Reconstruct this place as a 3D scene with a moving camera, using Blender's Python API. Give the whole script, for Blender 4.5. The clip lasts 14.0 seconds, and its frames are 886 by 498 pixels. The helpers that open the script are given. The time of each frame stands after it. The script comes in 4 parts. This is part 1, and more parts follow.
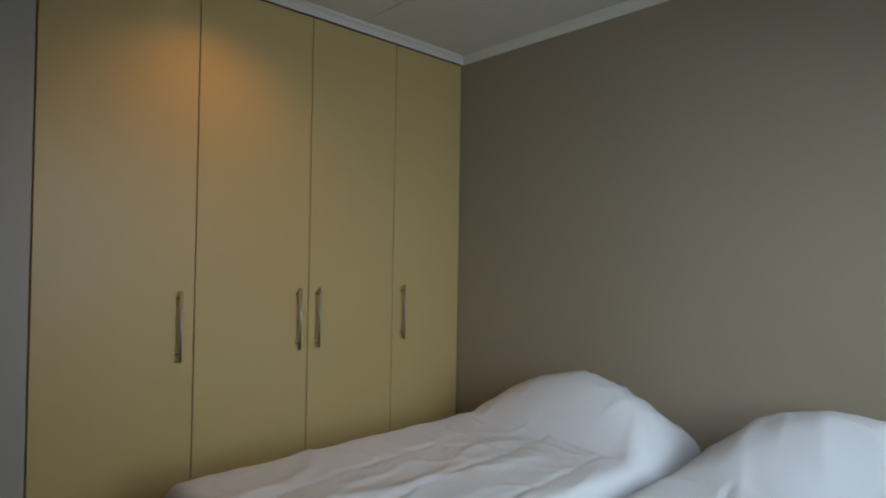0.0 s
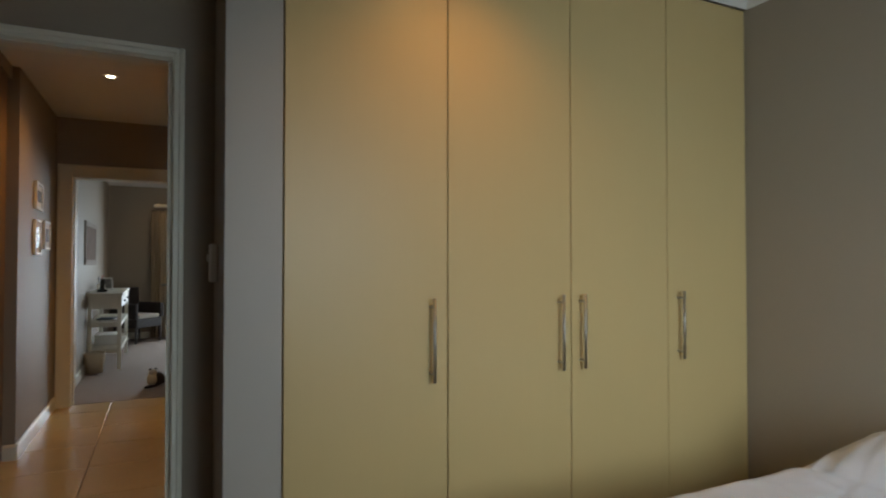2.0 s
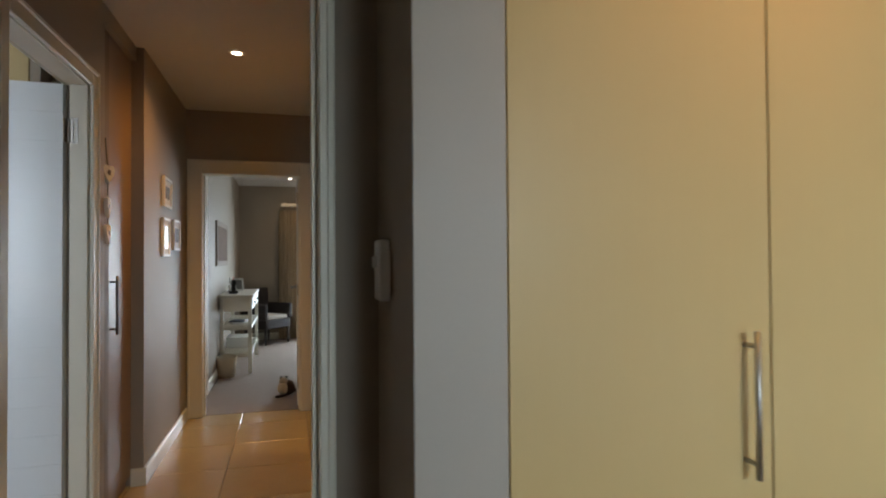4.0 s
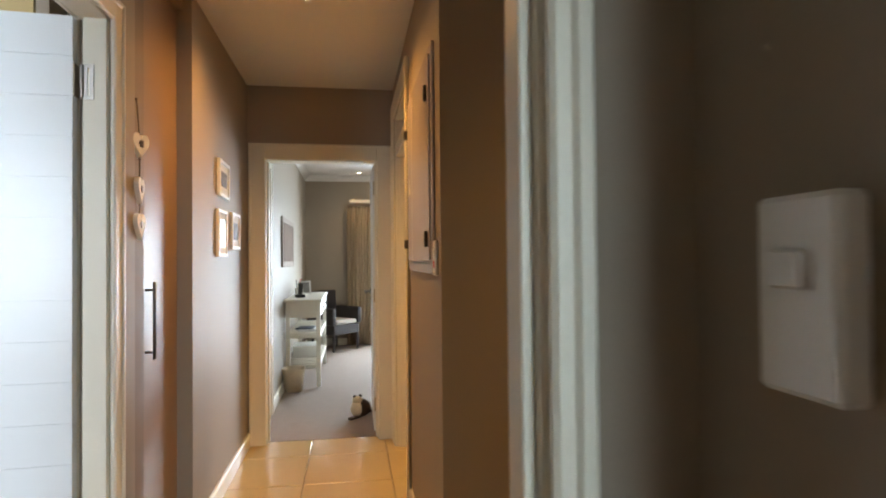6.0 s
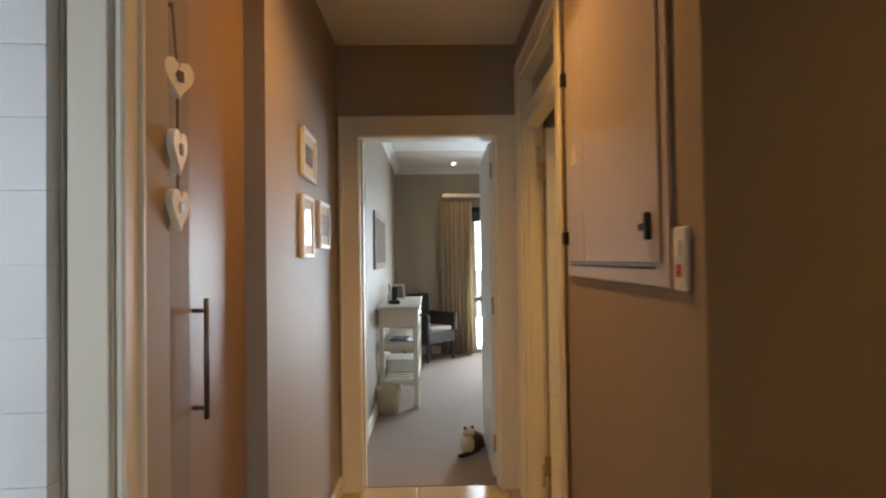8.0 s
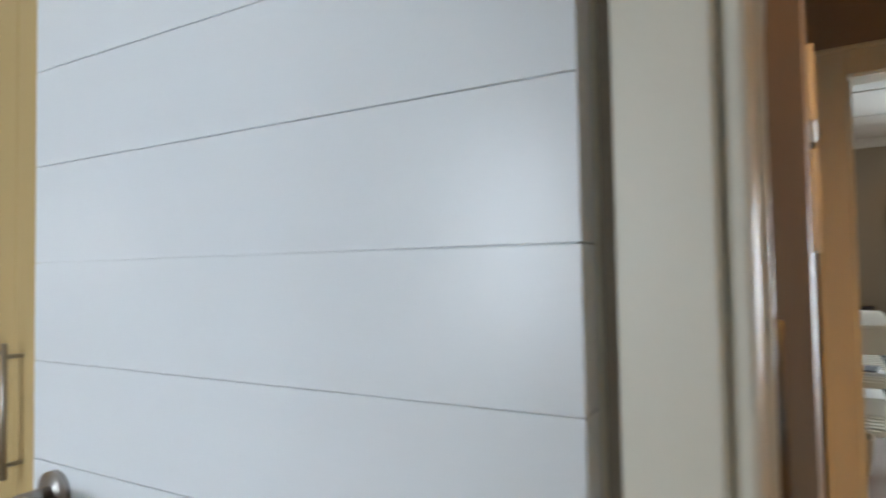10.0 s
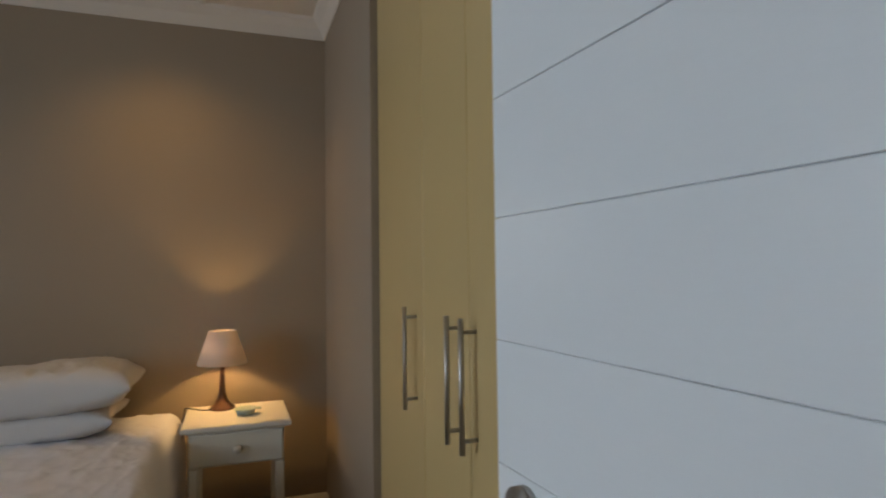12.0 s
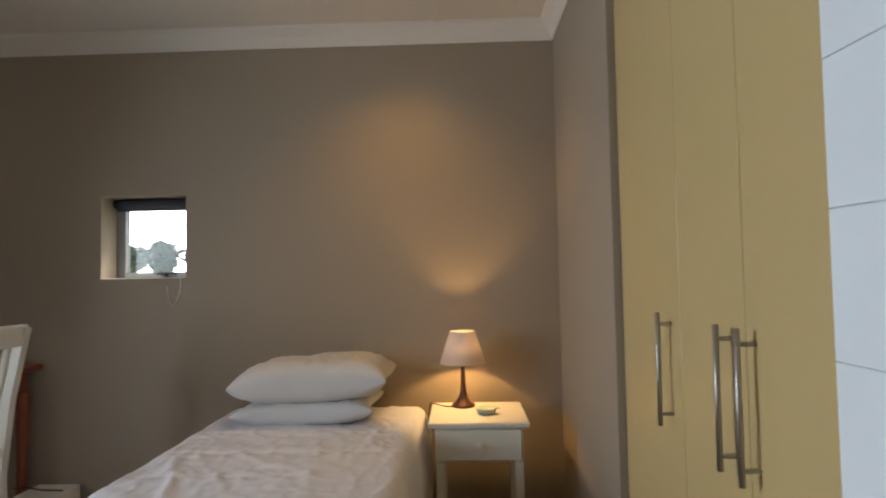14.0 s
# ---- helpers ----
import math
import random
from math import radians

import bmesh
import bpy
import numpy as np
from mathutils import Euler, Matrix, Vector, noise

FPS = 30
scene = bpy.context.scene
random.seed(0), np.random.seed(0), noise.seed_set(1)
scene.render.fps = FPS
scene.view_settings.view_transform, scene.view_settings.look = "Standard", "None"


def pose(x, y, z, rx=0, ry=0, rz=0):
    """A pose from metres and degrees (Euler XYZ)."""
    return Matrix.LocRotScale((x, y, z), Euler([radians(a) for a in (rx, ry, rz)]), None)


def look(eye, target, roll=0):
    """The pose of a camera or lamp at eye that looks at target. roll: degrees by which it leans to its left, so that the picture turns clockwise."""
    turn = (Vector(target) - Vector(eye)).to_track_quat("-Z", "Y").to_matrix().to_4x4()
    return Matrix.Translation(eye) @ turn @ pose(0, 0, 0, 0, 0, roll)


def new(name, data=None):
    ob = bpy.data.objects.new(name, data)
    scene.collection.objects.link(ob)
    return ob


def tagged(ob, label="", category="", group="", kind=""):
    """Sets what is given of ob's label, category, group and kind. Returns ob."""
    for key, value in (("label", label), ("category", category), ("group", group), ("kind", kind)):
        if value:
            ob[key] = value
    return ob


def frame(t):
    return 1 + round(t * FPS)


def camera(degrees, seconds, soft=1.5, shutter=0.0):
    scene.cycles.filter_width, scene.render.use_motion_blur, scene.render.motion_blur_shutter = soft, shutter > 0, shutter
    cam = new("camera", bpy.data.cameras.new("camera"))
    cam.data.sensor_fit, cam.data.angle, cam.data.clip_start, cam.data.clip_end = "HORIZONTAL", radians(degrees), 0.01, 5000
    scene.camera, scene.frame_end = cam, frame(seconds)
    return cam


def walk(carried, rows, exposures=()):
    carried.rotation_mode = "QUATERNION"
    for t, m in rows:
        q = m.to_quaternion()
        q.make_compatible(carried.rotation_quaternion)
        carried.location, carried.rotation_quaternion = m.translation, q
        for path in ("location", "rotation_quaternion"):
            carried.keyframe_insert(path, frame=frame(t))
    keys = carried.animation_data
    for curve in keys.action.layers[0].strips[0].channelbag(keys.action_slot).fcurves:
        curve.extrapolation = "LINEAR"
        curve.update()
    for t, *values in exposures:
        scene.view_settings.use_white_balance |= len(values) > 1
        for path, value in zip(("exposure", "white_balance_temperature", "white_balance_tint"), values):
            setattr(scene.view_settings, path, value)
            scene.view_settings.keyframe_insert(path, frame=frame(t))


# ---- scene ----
cam = camera(74.0, 14.0, soft=2.0, shutter=0.4)
PATH = [
    (0, (0.387, -0.460, 1.280), (1.755, 0.999, 1.304), 1.0),
    (0.5, (0.372, -0.293, 1.244), (1.664, 1.233, 1.290), 0.4),
    (1, (0.380, -0.180, 1.233), (1.546, 1.444, 1.285), 0.2),
    (1.5, (0.408, 0.009, 1.244), (1.411, 1.739, 1.287), 0.1),
    (2, (0.409, 0.149, 1.251), (1.265, 1.956, 1.290), 0.0),
    (2.5, (0.383, 0.333, 1.251), (1.126, 2.189, 1.291), 0.0),
    (3, (0.366, 0.537, 1.261), (1.024, 2.425, 1.300), -0.1),
    (3.5, (0.350, 0.764, 1.257), (0.943, 2.673, 1.294), -0.2),
    (4, (0.367, 0.999, 1.266), (0.874, 2.933, 1.298), -0.4),
    (6.5, (0.236, 2.107, 1.268), (0.511, 4.088, 1.302), -0.6),
    (7, (0.195, 2.352, 1.279), (0.431, 4.338, 1.312), -0.7),
    (7.5, (0.147, 2.607, 1.275), (0.322, 4.599, 1.309), -0.6),
    (8, (0.086, 2.806, 1.276), (0.127, 4.805, 1.312), -0.8),
    (8.5, (-0.029, 3.011, 1.280), (-0.157, 5.006, 1.323), -0.8),
    (8.7, (-0.086, 3.093, 1.286), (-0.313, 5.080, 1.331), -0.7),
    (9, (-0.164, 3.175, 1.294), (-0.546, 5.138, 1.344), -0.9),
    (9.2, (-0.221, 3.225, 1.290), (-0.723, 5.160, 1.347), -1.0),
    (11.4, (-0.640, 3.536, 1.223), (-2.428, 4.429, 1.288), -0.7),
    (12, (-0.710, 3.499, 1.227), (-2.593, 4.168, 1.294), -0.7),
    (12.5, (-0.742, 3.483, 1.226), (-2.684, 3.954, 1.298), -0.7),
    (13.2, (-0.762, 3.462, 1.229), (-2.752, 3.646, 1.306), -0.8),
    (14, (-0.774, 3.452, 1.231), (-2.771, 3.390, 1.315), -1.1),
]
EXPOSURES = [(0, -0.66), (1.0, -0.46), (2.0, -0.20), (2.5, -0.13), (3.0, -0.05), (4.2, 0.48), (6.3, 1.58), (7.0, 1.22), (8.0, 1.0), (8.5, 0.93), (9.2, 1.32), (11.3, 0.05), (12.2, 0.03), (13.2, 0.58), (14, 0.60)]
walk(cam, [(t, look(eye, target, roll)) for t, eye, target, roll in PATH], EXPOSURES)

# ---- world, daylight and lamps ----
world = bpy.data.worlds.new("sky")
scene.world = world
world.use_nodes = True
wn = world.node_tree.nodes
sky = wn.new("ShaderNodeTexSky")
sky.sky_type, sky.sun_disc = "NISHITA", False
sky.sun_elevation, sky.sun_rotation = radians(59), radians(-63)
world.node_tree.links.new(sky.outputs[0], wn["Background"].inputs[0])
wn["Background"].inputs[1].default_value = 0.15


def lamp(name, kind, m, energy, color, **settings):
    data = bpy.data.lights.new(name, kind)
    data.energy, data.color = energy, color
    if kind == "AREA":
        data.shape, data.size, data.size_y = "RECTANGLE", settings["size"], settings["size_y"]
        data.spread = radians(settings.get("spread", 180))
    elif kind == "SPOT":
        data.spot_size, data.spot_blend, data.shadow_soft_size = radians(settings["angle"]), settings["blend"], settings["soft"]
    elif kind == "SUN":
        data.angle = radians(settings["angle"])
    else:
        data.shadow_soft_size = settings["soft"]
    ob = new(name, data)
    ob.matrix_world = m
    return ob


DAY, WARM, LAMP_WARM = (0.72, 0.88, 1.0), (1.0, 0.57, 0.18), (1.0, 0.58, 0.21)
lamp("sun", "SUN", look((-18, 9, 34), (0, 0, 0)), 4.5, (1.0, 0.95, 0.88), angle=0.6)
lamp("daylight_bedroom", "AREA", look((1.35, -1.27, 1.5), (2.05, 0.42, 0.66)), 25, (0.75, 0.91, 1.0), size=1.15, size_y=1.2, spread=112)
lamp("daylight_guest_room", "AREA", look((-1.42, 0.47, 1.45), (-1.35, 3, 0.95)), 23.5, (0.78, 0.88, 1.0), size=0.9, size_y=1.3, spread=140)
lamp("daylight_study", "AREA", look((1.40, 10.78, 1.02), (1.40, 6, 0.2)), 50, DAY, size=1.45, size_y=1.9, spread=140)
SPOTS = {
    "bedroom": ((1.30, 1.58, 2.428), 21, 132), "passage": ((0.075, 4.62, 2.48), 30, 150), "lobby": ((1.75, 3.20, 2.48), 23, 140),
    "guest_room": ((-3.33, 3.17, 2.52), 16, 120), "bathroom": ((1.3, 5.0, 2.48), 36, 140), "study": ((0.39, 10.43, 2.525), 5, 110),
}
for key, (place, watts, angle) in SPOTS.items():
    lamp("downlight_" + key, "SPOT", look((place[0], place[1], place[2] - 0.012), (place[0], place[1] + 1e-4, 0)), watts, (1.0, 0.48, 0.12) if key in ("bedroom", "passage") else WARM, angle=angle, blend=1.0, soft=0.03)
lamp("bulb_bedside", "POINT", Matrix.Translation((-3.575, 3.448, 0.885)), 4.6, LAMP_WARM, soft=0.013)


# ---- materials ----
def material(name, color, rough=0.5, metal=0.0, vary=0.08, scale=6.0, bump=0.02, fine=120.0, spec=0.5, stretch=(1, 1, 1), per_object=0.0, dark=None):
    """A surface with broad stains and fine grain; bump and grain at real size."""
    mat = bpy.data.materials.new(name)
    mat.use_nodes = True
    n, l = mat.node_tree.nodes, mat.node_tree.links
    b = n["Principled BSDF"]
    b.inputs["Roughness"].default_value, b.inputs["Metallic"].default_value = rough, metal
    b.inputs["Specular IOR Level"].default_value = spec
    co = n.new("ShaderNodeTexCoord")
    mp = n.new("ShaderNodeMapping")
    mp.inputs["Scale"].default_value = stretch
    l.new(co.outputs["Object"], mp.inputs[0])
    big, small = n.new("ShaderNodeTexNoise"), n.new("ShaderNodeTexNoise")
    big.inputs["Scale"].default_value, big.inputs["Detail"].default_value = scale, 5
    small.inputs["Scale"].default_value, small.inputs["Detail"].default_value = fine, 3
    l.new(mp.outputs[0], big.inputs[0]), l.new(mp.outputs[0], small.inputs[0])
    ramp = n.new("ShaderNodeMix")
    ramp.data_type = "RGBA"
    low = dark or tuple(c * (1 - vary) for c in color)
    ramp.inputs[6].default_value, ramp.inputs[7].default_value = (*low, 1), (*[min(1, c * (1 + vary)) for c in color], 1)
    mix = n.new("ShaderNodeMath")
    mix.operation = "MULTIPLY_ADD"
    l.new(small.outputs[0], mix.inputs[0])
    mix.inputs[1].default_value = 0.5
    half = n.new("ShaderNodeMath")
    half.operation = "MULTIPLY"
    half.inputs[1].default_value = 0.5
    l.new(big.outputs[0], half.inputs[0]), l.new(half.outputs[0], mix.inputs[2])
    fac = mix.outputs[0]
    if per_object:
        info, add = n.new("ShaderNodeObjectInfo"), n.new("ShaderNodeMath")
        add.operation = "MULTIPLY_ADD"
        l.new(info.outputs["Random"], add.inputs[0])
        add.inputs[1].default_value = per_object
        l.new(fac, add.inputs[2])
        fac = add.outputs[0]
    l.new(fac, ramp.inputs[0])
    l.new(ramp.outputs[2], b.inputs["Base Color"])
    rr = n.new("ShaderNodeMapRange")
    rr.inputs[3].default_value, rr.inputs[4].default_value = max(0.02, rough - 0.4 * min(vary, 0.2)), min(1, rough + 0.4 * min(vary, 0.2))
    l.new(big.outputs[0], rr.inputs[0]), l.new(rr.outputs[0], b.inputs["Roughness"])
    if bump:
        bp = n.new("ShaderNodeBump")
        bp.inputs["Strength"].default_value, bp.inputs["Distance"].default_value = bump * 8, 0.004
        l.new(small.outputs[0], bp.inputs["Height"]), l.new(bp.outputs[0], b.inputs["Normal"])
    return mat


TAUPE = material("taupe_wall_paint", (0.354, 0.297, 0.232), 0.58, vary=0.05, scale=1.5, bump=0.010, fine=220, spec=0.2)
CEILING = material("ceiling_paint", (0.74, 0.72, 0.68), 0.8, vary=0.03, scale=2, bump=0.015)
WHITE = material("white_enamel", (0.77, 0.735, 0.62), 0.42, vary=0.03, scale=4, bump=0.01)
DOORWHITE = material("white_door_paint", (0.77, 0.81, 0.83), 0.30, vary=0.025, scale=3, bump=0.003, stretch=(0.4, 1, 6), per_object=0.05)
MAPLE = material("maple_melamine", (0.560, 0.420, 0.195), 0.40, vary=0.03, scale=5, bump=0.008, fine=60, stretch=(9, 9, 0.5), per_object=0.05)
# darkened maple tone: the shade of the door gaps is put into this colour
GAPSHADE = material("carcass_painted_gap_shade", (0.16, 0.115, 0.05), 0.6)
BROWNDOOR = material("brown_gloss_cupboard", (0.29, 0.195, 0.13), 0.41, spec=0.36, vary=0.03, scale=1.2, bump=0.01, fine=90)
BROWNMATT = material("brown_matt_leaf", (0.25, 0.195, 0.15), 0.62, spec=0.25, vary=0.04, scale=2, bump=0.01, fine=90)
STEEL = material("brushed_steel", (0.46, 0.44, 0.41), 0.42, 1.0, vary=0.06, scale=20, bump=0.01, stretch=(1, 1, 8))
DARKSTEEL = material("dark_steel", (0.20, 0.19, 0.18), 0.38, 1.0)
BRASS = material("dull_metal", (0.42, 0.36, 0.26), 0.42, 1.0, vary=0.1, scale=30)
BLACK = material("black_plastic", (0.02, 0.018, 0.016), 0.45)
PLASTIC = material("white_plastic", (0.82, 0.81, 0.78), 0.35, vary=0.02)
BOARD = material("mauve_grey_enamel", (0.53, 0.47, 0.46), 0.24, vary=0.015, scale=1.0, bump=0)
YELLOW = material("faded_yellow_sticker", (0.58, 0.49, 0.33), 0.5)
RED = material("red_rocker", (0.55, 0.05, 0.03), 0.35)
LINEN = material("white_bed_linen", (0.70, 0.71, 0.77), 0.85, vary=0.03, scale=8, bump=0.03, fine=500)
COTTON = material("pillow_cotton", (0.60, 0.59, 0.585), 0.88, vary=0.03, scale=9, bump=0.03, fine=500)
TILE = material("cream_floor_tile", (0.56, 0.43, 0.22), 0.21, vary=0.10, scale=7, bump=0.006, fine=60, per_object=0.12)
GROUT = material("floor_grout", (0.36, 0.29, 0.19), 0.8, vary=0.15, scale=30)
CARPET = material("beige_carpet", (0.335, 0.265, 0.225), 0.95, vary=0.16, scale=14, bump=0.12, fine=420, spec=0.2)
CREAM = material("cream_painted_wood", (0.75, 0.725, 0.64), 0.38, vary=0.05, scale=6, bump=0.012, stretch=(1, 1, 4))
WALNUT = material("dark_turned_wood", (0.075, 0.035, 0.018), 0.3, vary=0.25, scale=18)
REDWOOD = material("reddish_brown_wood", (0.24, 0.065, 0.03), 0.35, vary=0.25, scale=12, stretch=(6, 6, 1))
WICKER = material("dark_wicker", (0.036, 0.028, 0.027), 0.55, vary=0.4, scale=70, bump=0.15, fine=160)
CUSHION = material("pale_cushion", (0.66, 0.63, 0.58), 0.9)
CURTAIN = material("beige_curtain_cloth", (0.74, 0.61, 0.42), 0.9, vary=0.08, scale=10, bump=0.03, fine=300)
ALU = material("grey_aluminium", (0.30, 0.31, 0.33), 0.4, 0.4)
BASKET = material("woven_cream_basket", (0.58, 0.50, 0.37), 0.8, vary=0.2, scale=40, bump=0.12)
PAPER = material("paper", (0.70, 0.70, 0.70), 0.8)
PHOTOGLASS = material("photograph_under_glass", (0.22, 0.21, 0.20), 0.16, vary=0.6, scale=28, bump=0, fine=60)
PHOTO = material("photograph_print", (0.20, 0.19, 0.18), 0.6, spec=0.15, vary=0.75, scale=28, bump=0, fine=60)
PHOTO2 = material("dark_photograph_print", (0.075, 0.06, 0.062), 0.4, vary=0.9, scale=34, per_object=0.3, bump=0, fine=60)
ART = material("brown_canvas_print", (0.22, 0.155, 0.12), 0.9, vary=0.5, scale=9, spec=0.15)
FRAMEWHITE = material("white_picture_frame_paint", (0.80, 0.80, 0.79), 0.45, vary=0.03, scale=8)
DRIFT = material("grey_brown_frame_wood", (0.34, 0.28, 0.23), 0.8, vary=0.15, scale=20, spec=0.2)
OFFWHITE = material("off_white_frame_paint", (0.66, 0.63, 0.56), 0.6, vary=0.04, scale=10)
MOUNT = material("pale_mount_card", (0.74, 0.72, 0.66), 0.8)
STRING = material("jute_string", (0.20, 0.14, 0.08), 0.9)
HEART = material("whitewashed_wood", (0.84, 0.81, 0.76), 0.7, vary=0.12, scale=20, bump=0.04)
PLUSH_W = material("cream_plush", (0.62, 0.55, 0.42), 0.95, vary=0.2, scale=50, bump=0.15)
PLUSH_B = material("dark_brown_plush", (0.055, 0.03, 0.022), 0.95, vary=0.3, scale=50, bump=0.15)
GRASS = material("dry_grass", (0.10, 0.13, 0.05), 0.95, vary=0.4, scale=0.6, bump=0.1, fine=8)
# far paler than real leaves: bright haze is put into the foliage colour
LEAF = material("haze_paled_foliage", (0.30, 0.34, 0.28), 0.8, vary=0.5, scale=3, fine=20)
BARK = material("bark", (0.12, 0.085, 0.06), 0.9)
CERAMIC = material("celadon_ceramic", (0.42, 0.50, 0.42), 0.45)
PAVING = material("pale_paving", (0.38, 0.36, 0.33), 0.9, vary=0.12, scale=3, bump=0.05)
NAVY = material("dark_blue_blind", (0.05, 0.06, 0.085), 0.6, vary=0.2)


def glow(name, color, strength):
    mat = bpy.data.materials.new(name)
    mat.use_nodes = True
    b = mat.node_tree.nodes["Principled BSDF"]
    b.inputs["Base Color"].default_value = (*color, 1)
    b.inputs["Emission Color"].default_value, b.inputs["Emission Strength"].default_value = (*color, 1), strength
    return mat


HAZE = glow("bright_hazy_distance", (0.93, 0.97, 1.0), 5.0)
SPOTGLOW = glow("lit_downlight", (1.0, 0.86, 0.66), 14)

GLASS = bpy.data.materials.new("window_glass")
GLASS.use_nodes = True
gb = GLASS.node_tree.nodes["Principled BSDF"]
gb.inputs["Transmission Weight"].default_value, gb.inputs["Roughness"].default_value, gb.inputs["IOR"].default_value = 1, 0.0, 1.45

SHADE = bpy.data.materials.new("lamp_shade_cloth")
SHADE.use_nodes = True
sn, sl = SHADE.node_tree.nodes, SHADE.node_tree.links
s_mix, s_tr, s_df, s_nz = sn.new("ShaderNodeMixShader"), sn.new("ShaderNodeBsdfTranslucent"), sn.new("ShaderNodeBsdfDiffuse"), sn.new("ShaderNodeTexNoise")
s_nz.inputs["Scale"].default_value = 260
s_rp = sn.new("ShaderNodeMix")
s_rp.data_type = "RGBA"
s_rp.inputs[6].default_value, s_rp.inputs[7].default_value = (0.66, 0.58, 0.52, 1), (0.80, 0.72, 0.66, 1)
sl.new(s_nz.outputs[0], s_rp.inputs[0])
sl.new(s_rp.outputs[2], s_tr.inputs[0]), sl.new(s_rp.outputs[2], s_df.inputs[0])
s_mix.inputs[0].default_value = 0.88
sl.new(s_tr.outputs[0], s_mix.inputs[1]), sl.new(s_df.outputs[0], s_mix.inputs[2])
sl.new(s_mix.outputs[0], sn["Material Output"].inputs[0])


# ---- mesh helpers ----
def box(x0, x1, y0, y1, z0, z1, bm=None, bevel=0.0, seg=1):
    bm = bm or bmesh.new()
    vs = [bm.verts.new((x, y, z)) for x in (x0, x1) for y in (y0, y1) for z in (z0, z1)]
    fs = [bm.faces.new([vs[i] for i in q]) for q in ((0, 1, 3, 2), (4, 6, 7, 5), (0, 4, 5, 1), (2, 3, 7, 6), (0, 2, 6, 4), (1, 5, 7, 3))]
    if bevel:
        es = list({e for f in fs for e in f.edges})
        bmesh.ops.bevel(bm, geom=es, offset=bevel, segments=seg, affect="EDGES", profile=0.6)
    return bm


def rod(p, q, r, n=12, bm=None, r2=None):
    bm = bm or bmesh.new()
    p, q = Vector(p), Vector(q)
    a = (q - p).normalized()
    u = a.orthogonal().normalized()
    w = a.cross(u)
    rings = []
    for c, rad in ((p, r), (q, r if r2 is None else r2)):
        rings.append([bm.verts.new(c + (u * math.cos(k * math.tau / n) + w * math.sin(k * math.tau / n)) * rad) for k in range(n)])
    for k in range(n):
        bm.faces.new((rings[0][k], rings[0][(k + 1) % n], rings[1][(k + 1) % n], rings[1][k]))
    bm.faces.new(rings[0][::-1]), bm.faces.new(rings[1])
    return bm


def tube(points, r, n=8, bm=None):
    bm = bm or bmesh.new()
    for p, q in zip(points, points[1:]):
        rod(p, q, r, n, bm)
    return bm


def lathe(profile, n=32, bm=None, at=(0, 0, 0)):
    """A turned body round z: (radius, height) from below to above."""
    bm = bm or bmesh.new()
    rings = [[bm.verts.new((at[0] + r * math.cos(k * math.tau / n), at[1] + r * math.sin(k * math.tau / n), at[2] + z)) for k in range(n)] for r, z in profile]
    for a, b in zip(rings, rings[1:]):
        for k in range(n):
            bm.faces.new((a[k], a[(k + 1) % n], b[(k + 1) % n], b[k]))
    bm.faces.new(rings[0][::-1]), bm.faces.new(rings[-1])
    return bm


def prism(outline, y0, y1, bm=None):
    """An outline in x and z drawn out along y."""
    bm = bm or bmesh.new()
    a = [bm.verts.new((x, y0, z)) for x, z in outline]
    b = [bm.verts.new((x, y1, z)) for x, z in outline]
    bm.faces.new(a), bm.faces.new(b[::-1])
    for k in range(len(a)):
        j = (k + 1) % len(a)
        bm.faces.new((a[j], a[k], b[k], b[j]))
    return bm


def sweep(profile, p, q, side, bm=None):
    """A moulding: profile of (out, up) carried from p to q, out along side."""
    bm = bm or bmesh.new()
    p, q, side = Vector(p), Vector(q), Vector(side)
    a = [bm.verts.new(p + side * o + Vector((0, 0, u))) for o, u in profile]
    b = [bm.verts.new(q + side * o + Vector((0, 0, u))) for o, u in profile]
    for k in range(len(a)):
        j = (k + 1) % len(a)
        bm.faces.new((a[k], a[j], b[j], b[k]))
    bm.faces.new(a[::-1]), bm.faces.new(b)
    return bm


def mesh(name, bm, mat, smooth=False):
    bmesh.ops.recalc_face_normals(bm, faces=bm.faces[:])
    data = bpy.data.meshes.new(name)
    bm.to_mesh(data)
    bm.free()
    data.materials.append(mat)
    if smooth:
        for p in data.polygons:
            p.use_smooth = True
    return data


def part(name, bm, mat, parent, label="", smooth=False):
    ob = new(name, mesh(name, bm, mat, smooth))
    ob.parent = parent
    return tagged(ob, label)


def thing(name, m, label, category, group=""):
    ob = new(name)
    ob.empty_display_size = 0.05
    ob.matrix_world = m
    return tagged(ob, label, category, group)


def structure(name, bm, mat, label, category, smooth=False):
    return tagged(new(name, mesh(name, bm, mat, smooth)), label, category, "", "structure")


CEIL, BED_CEIL, CORN = 2.48, 2.428, 2.385  # passage and walls, main bedroom
GUEST_CEIL, GUEST_CORN = 2.52, 2.425
STUDY_CEIL, STUDY_CORN = 2.525, 2.44


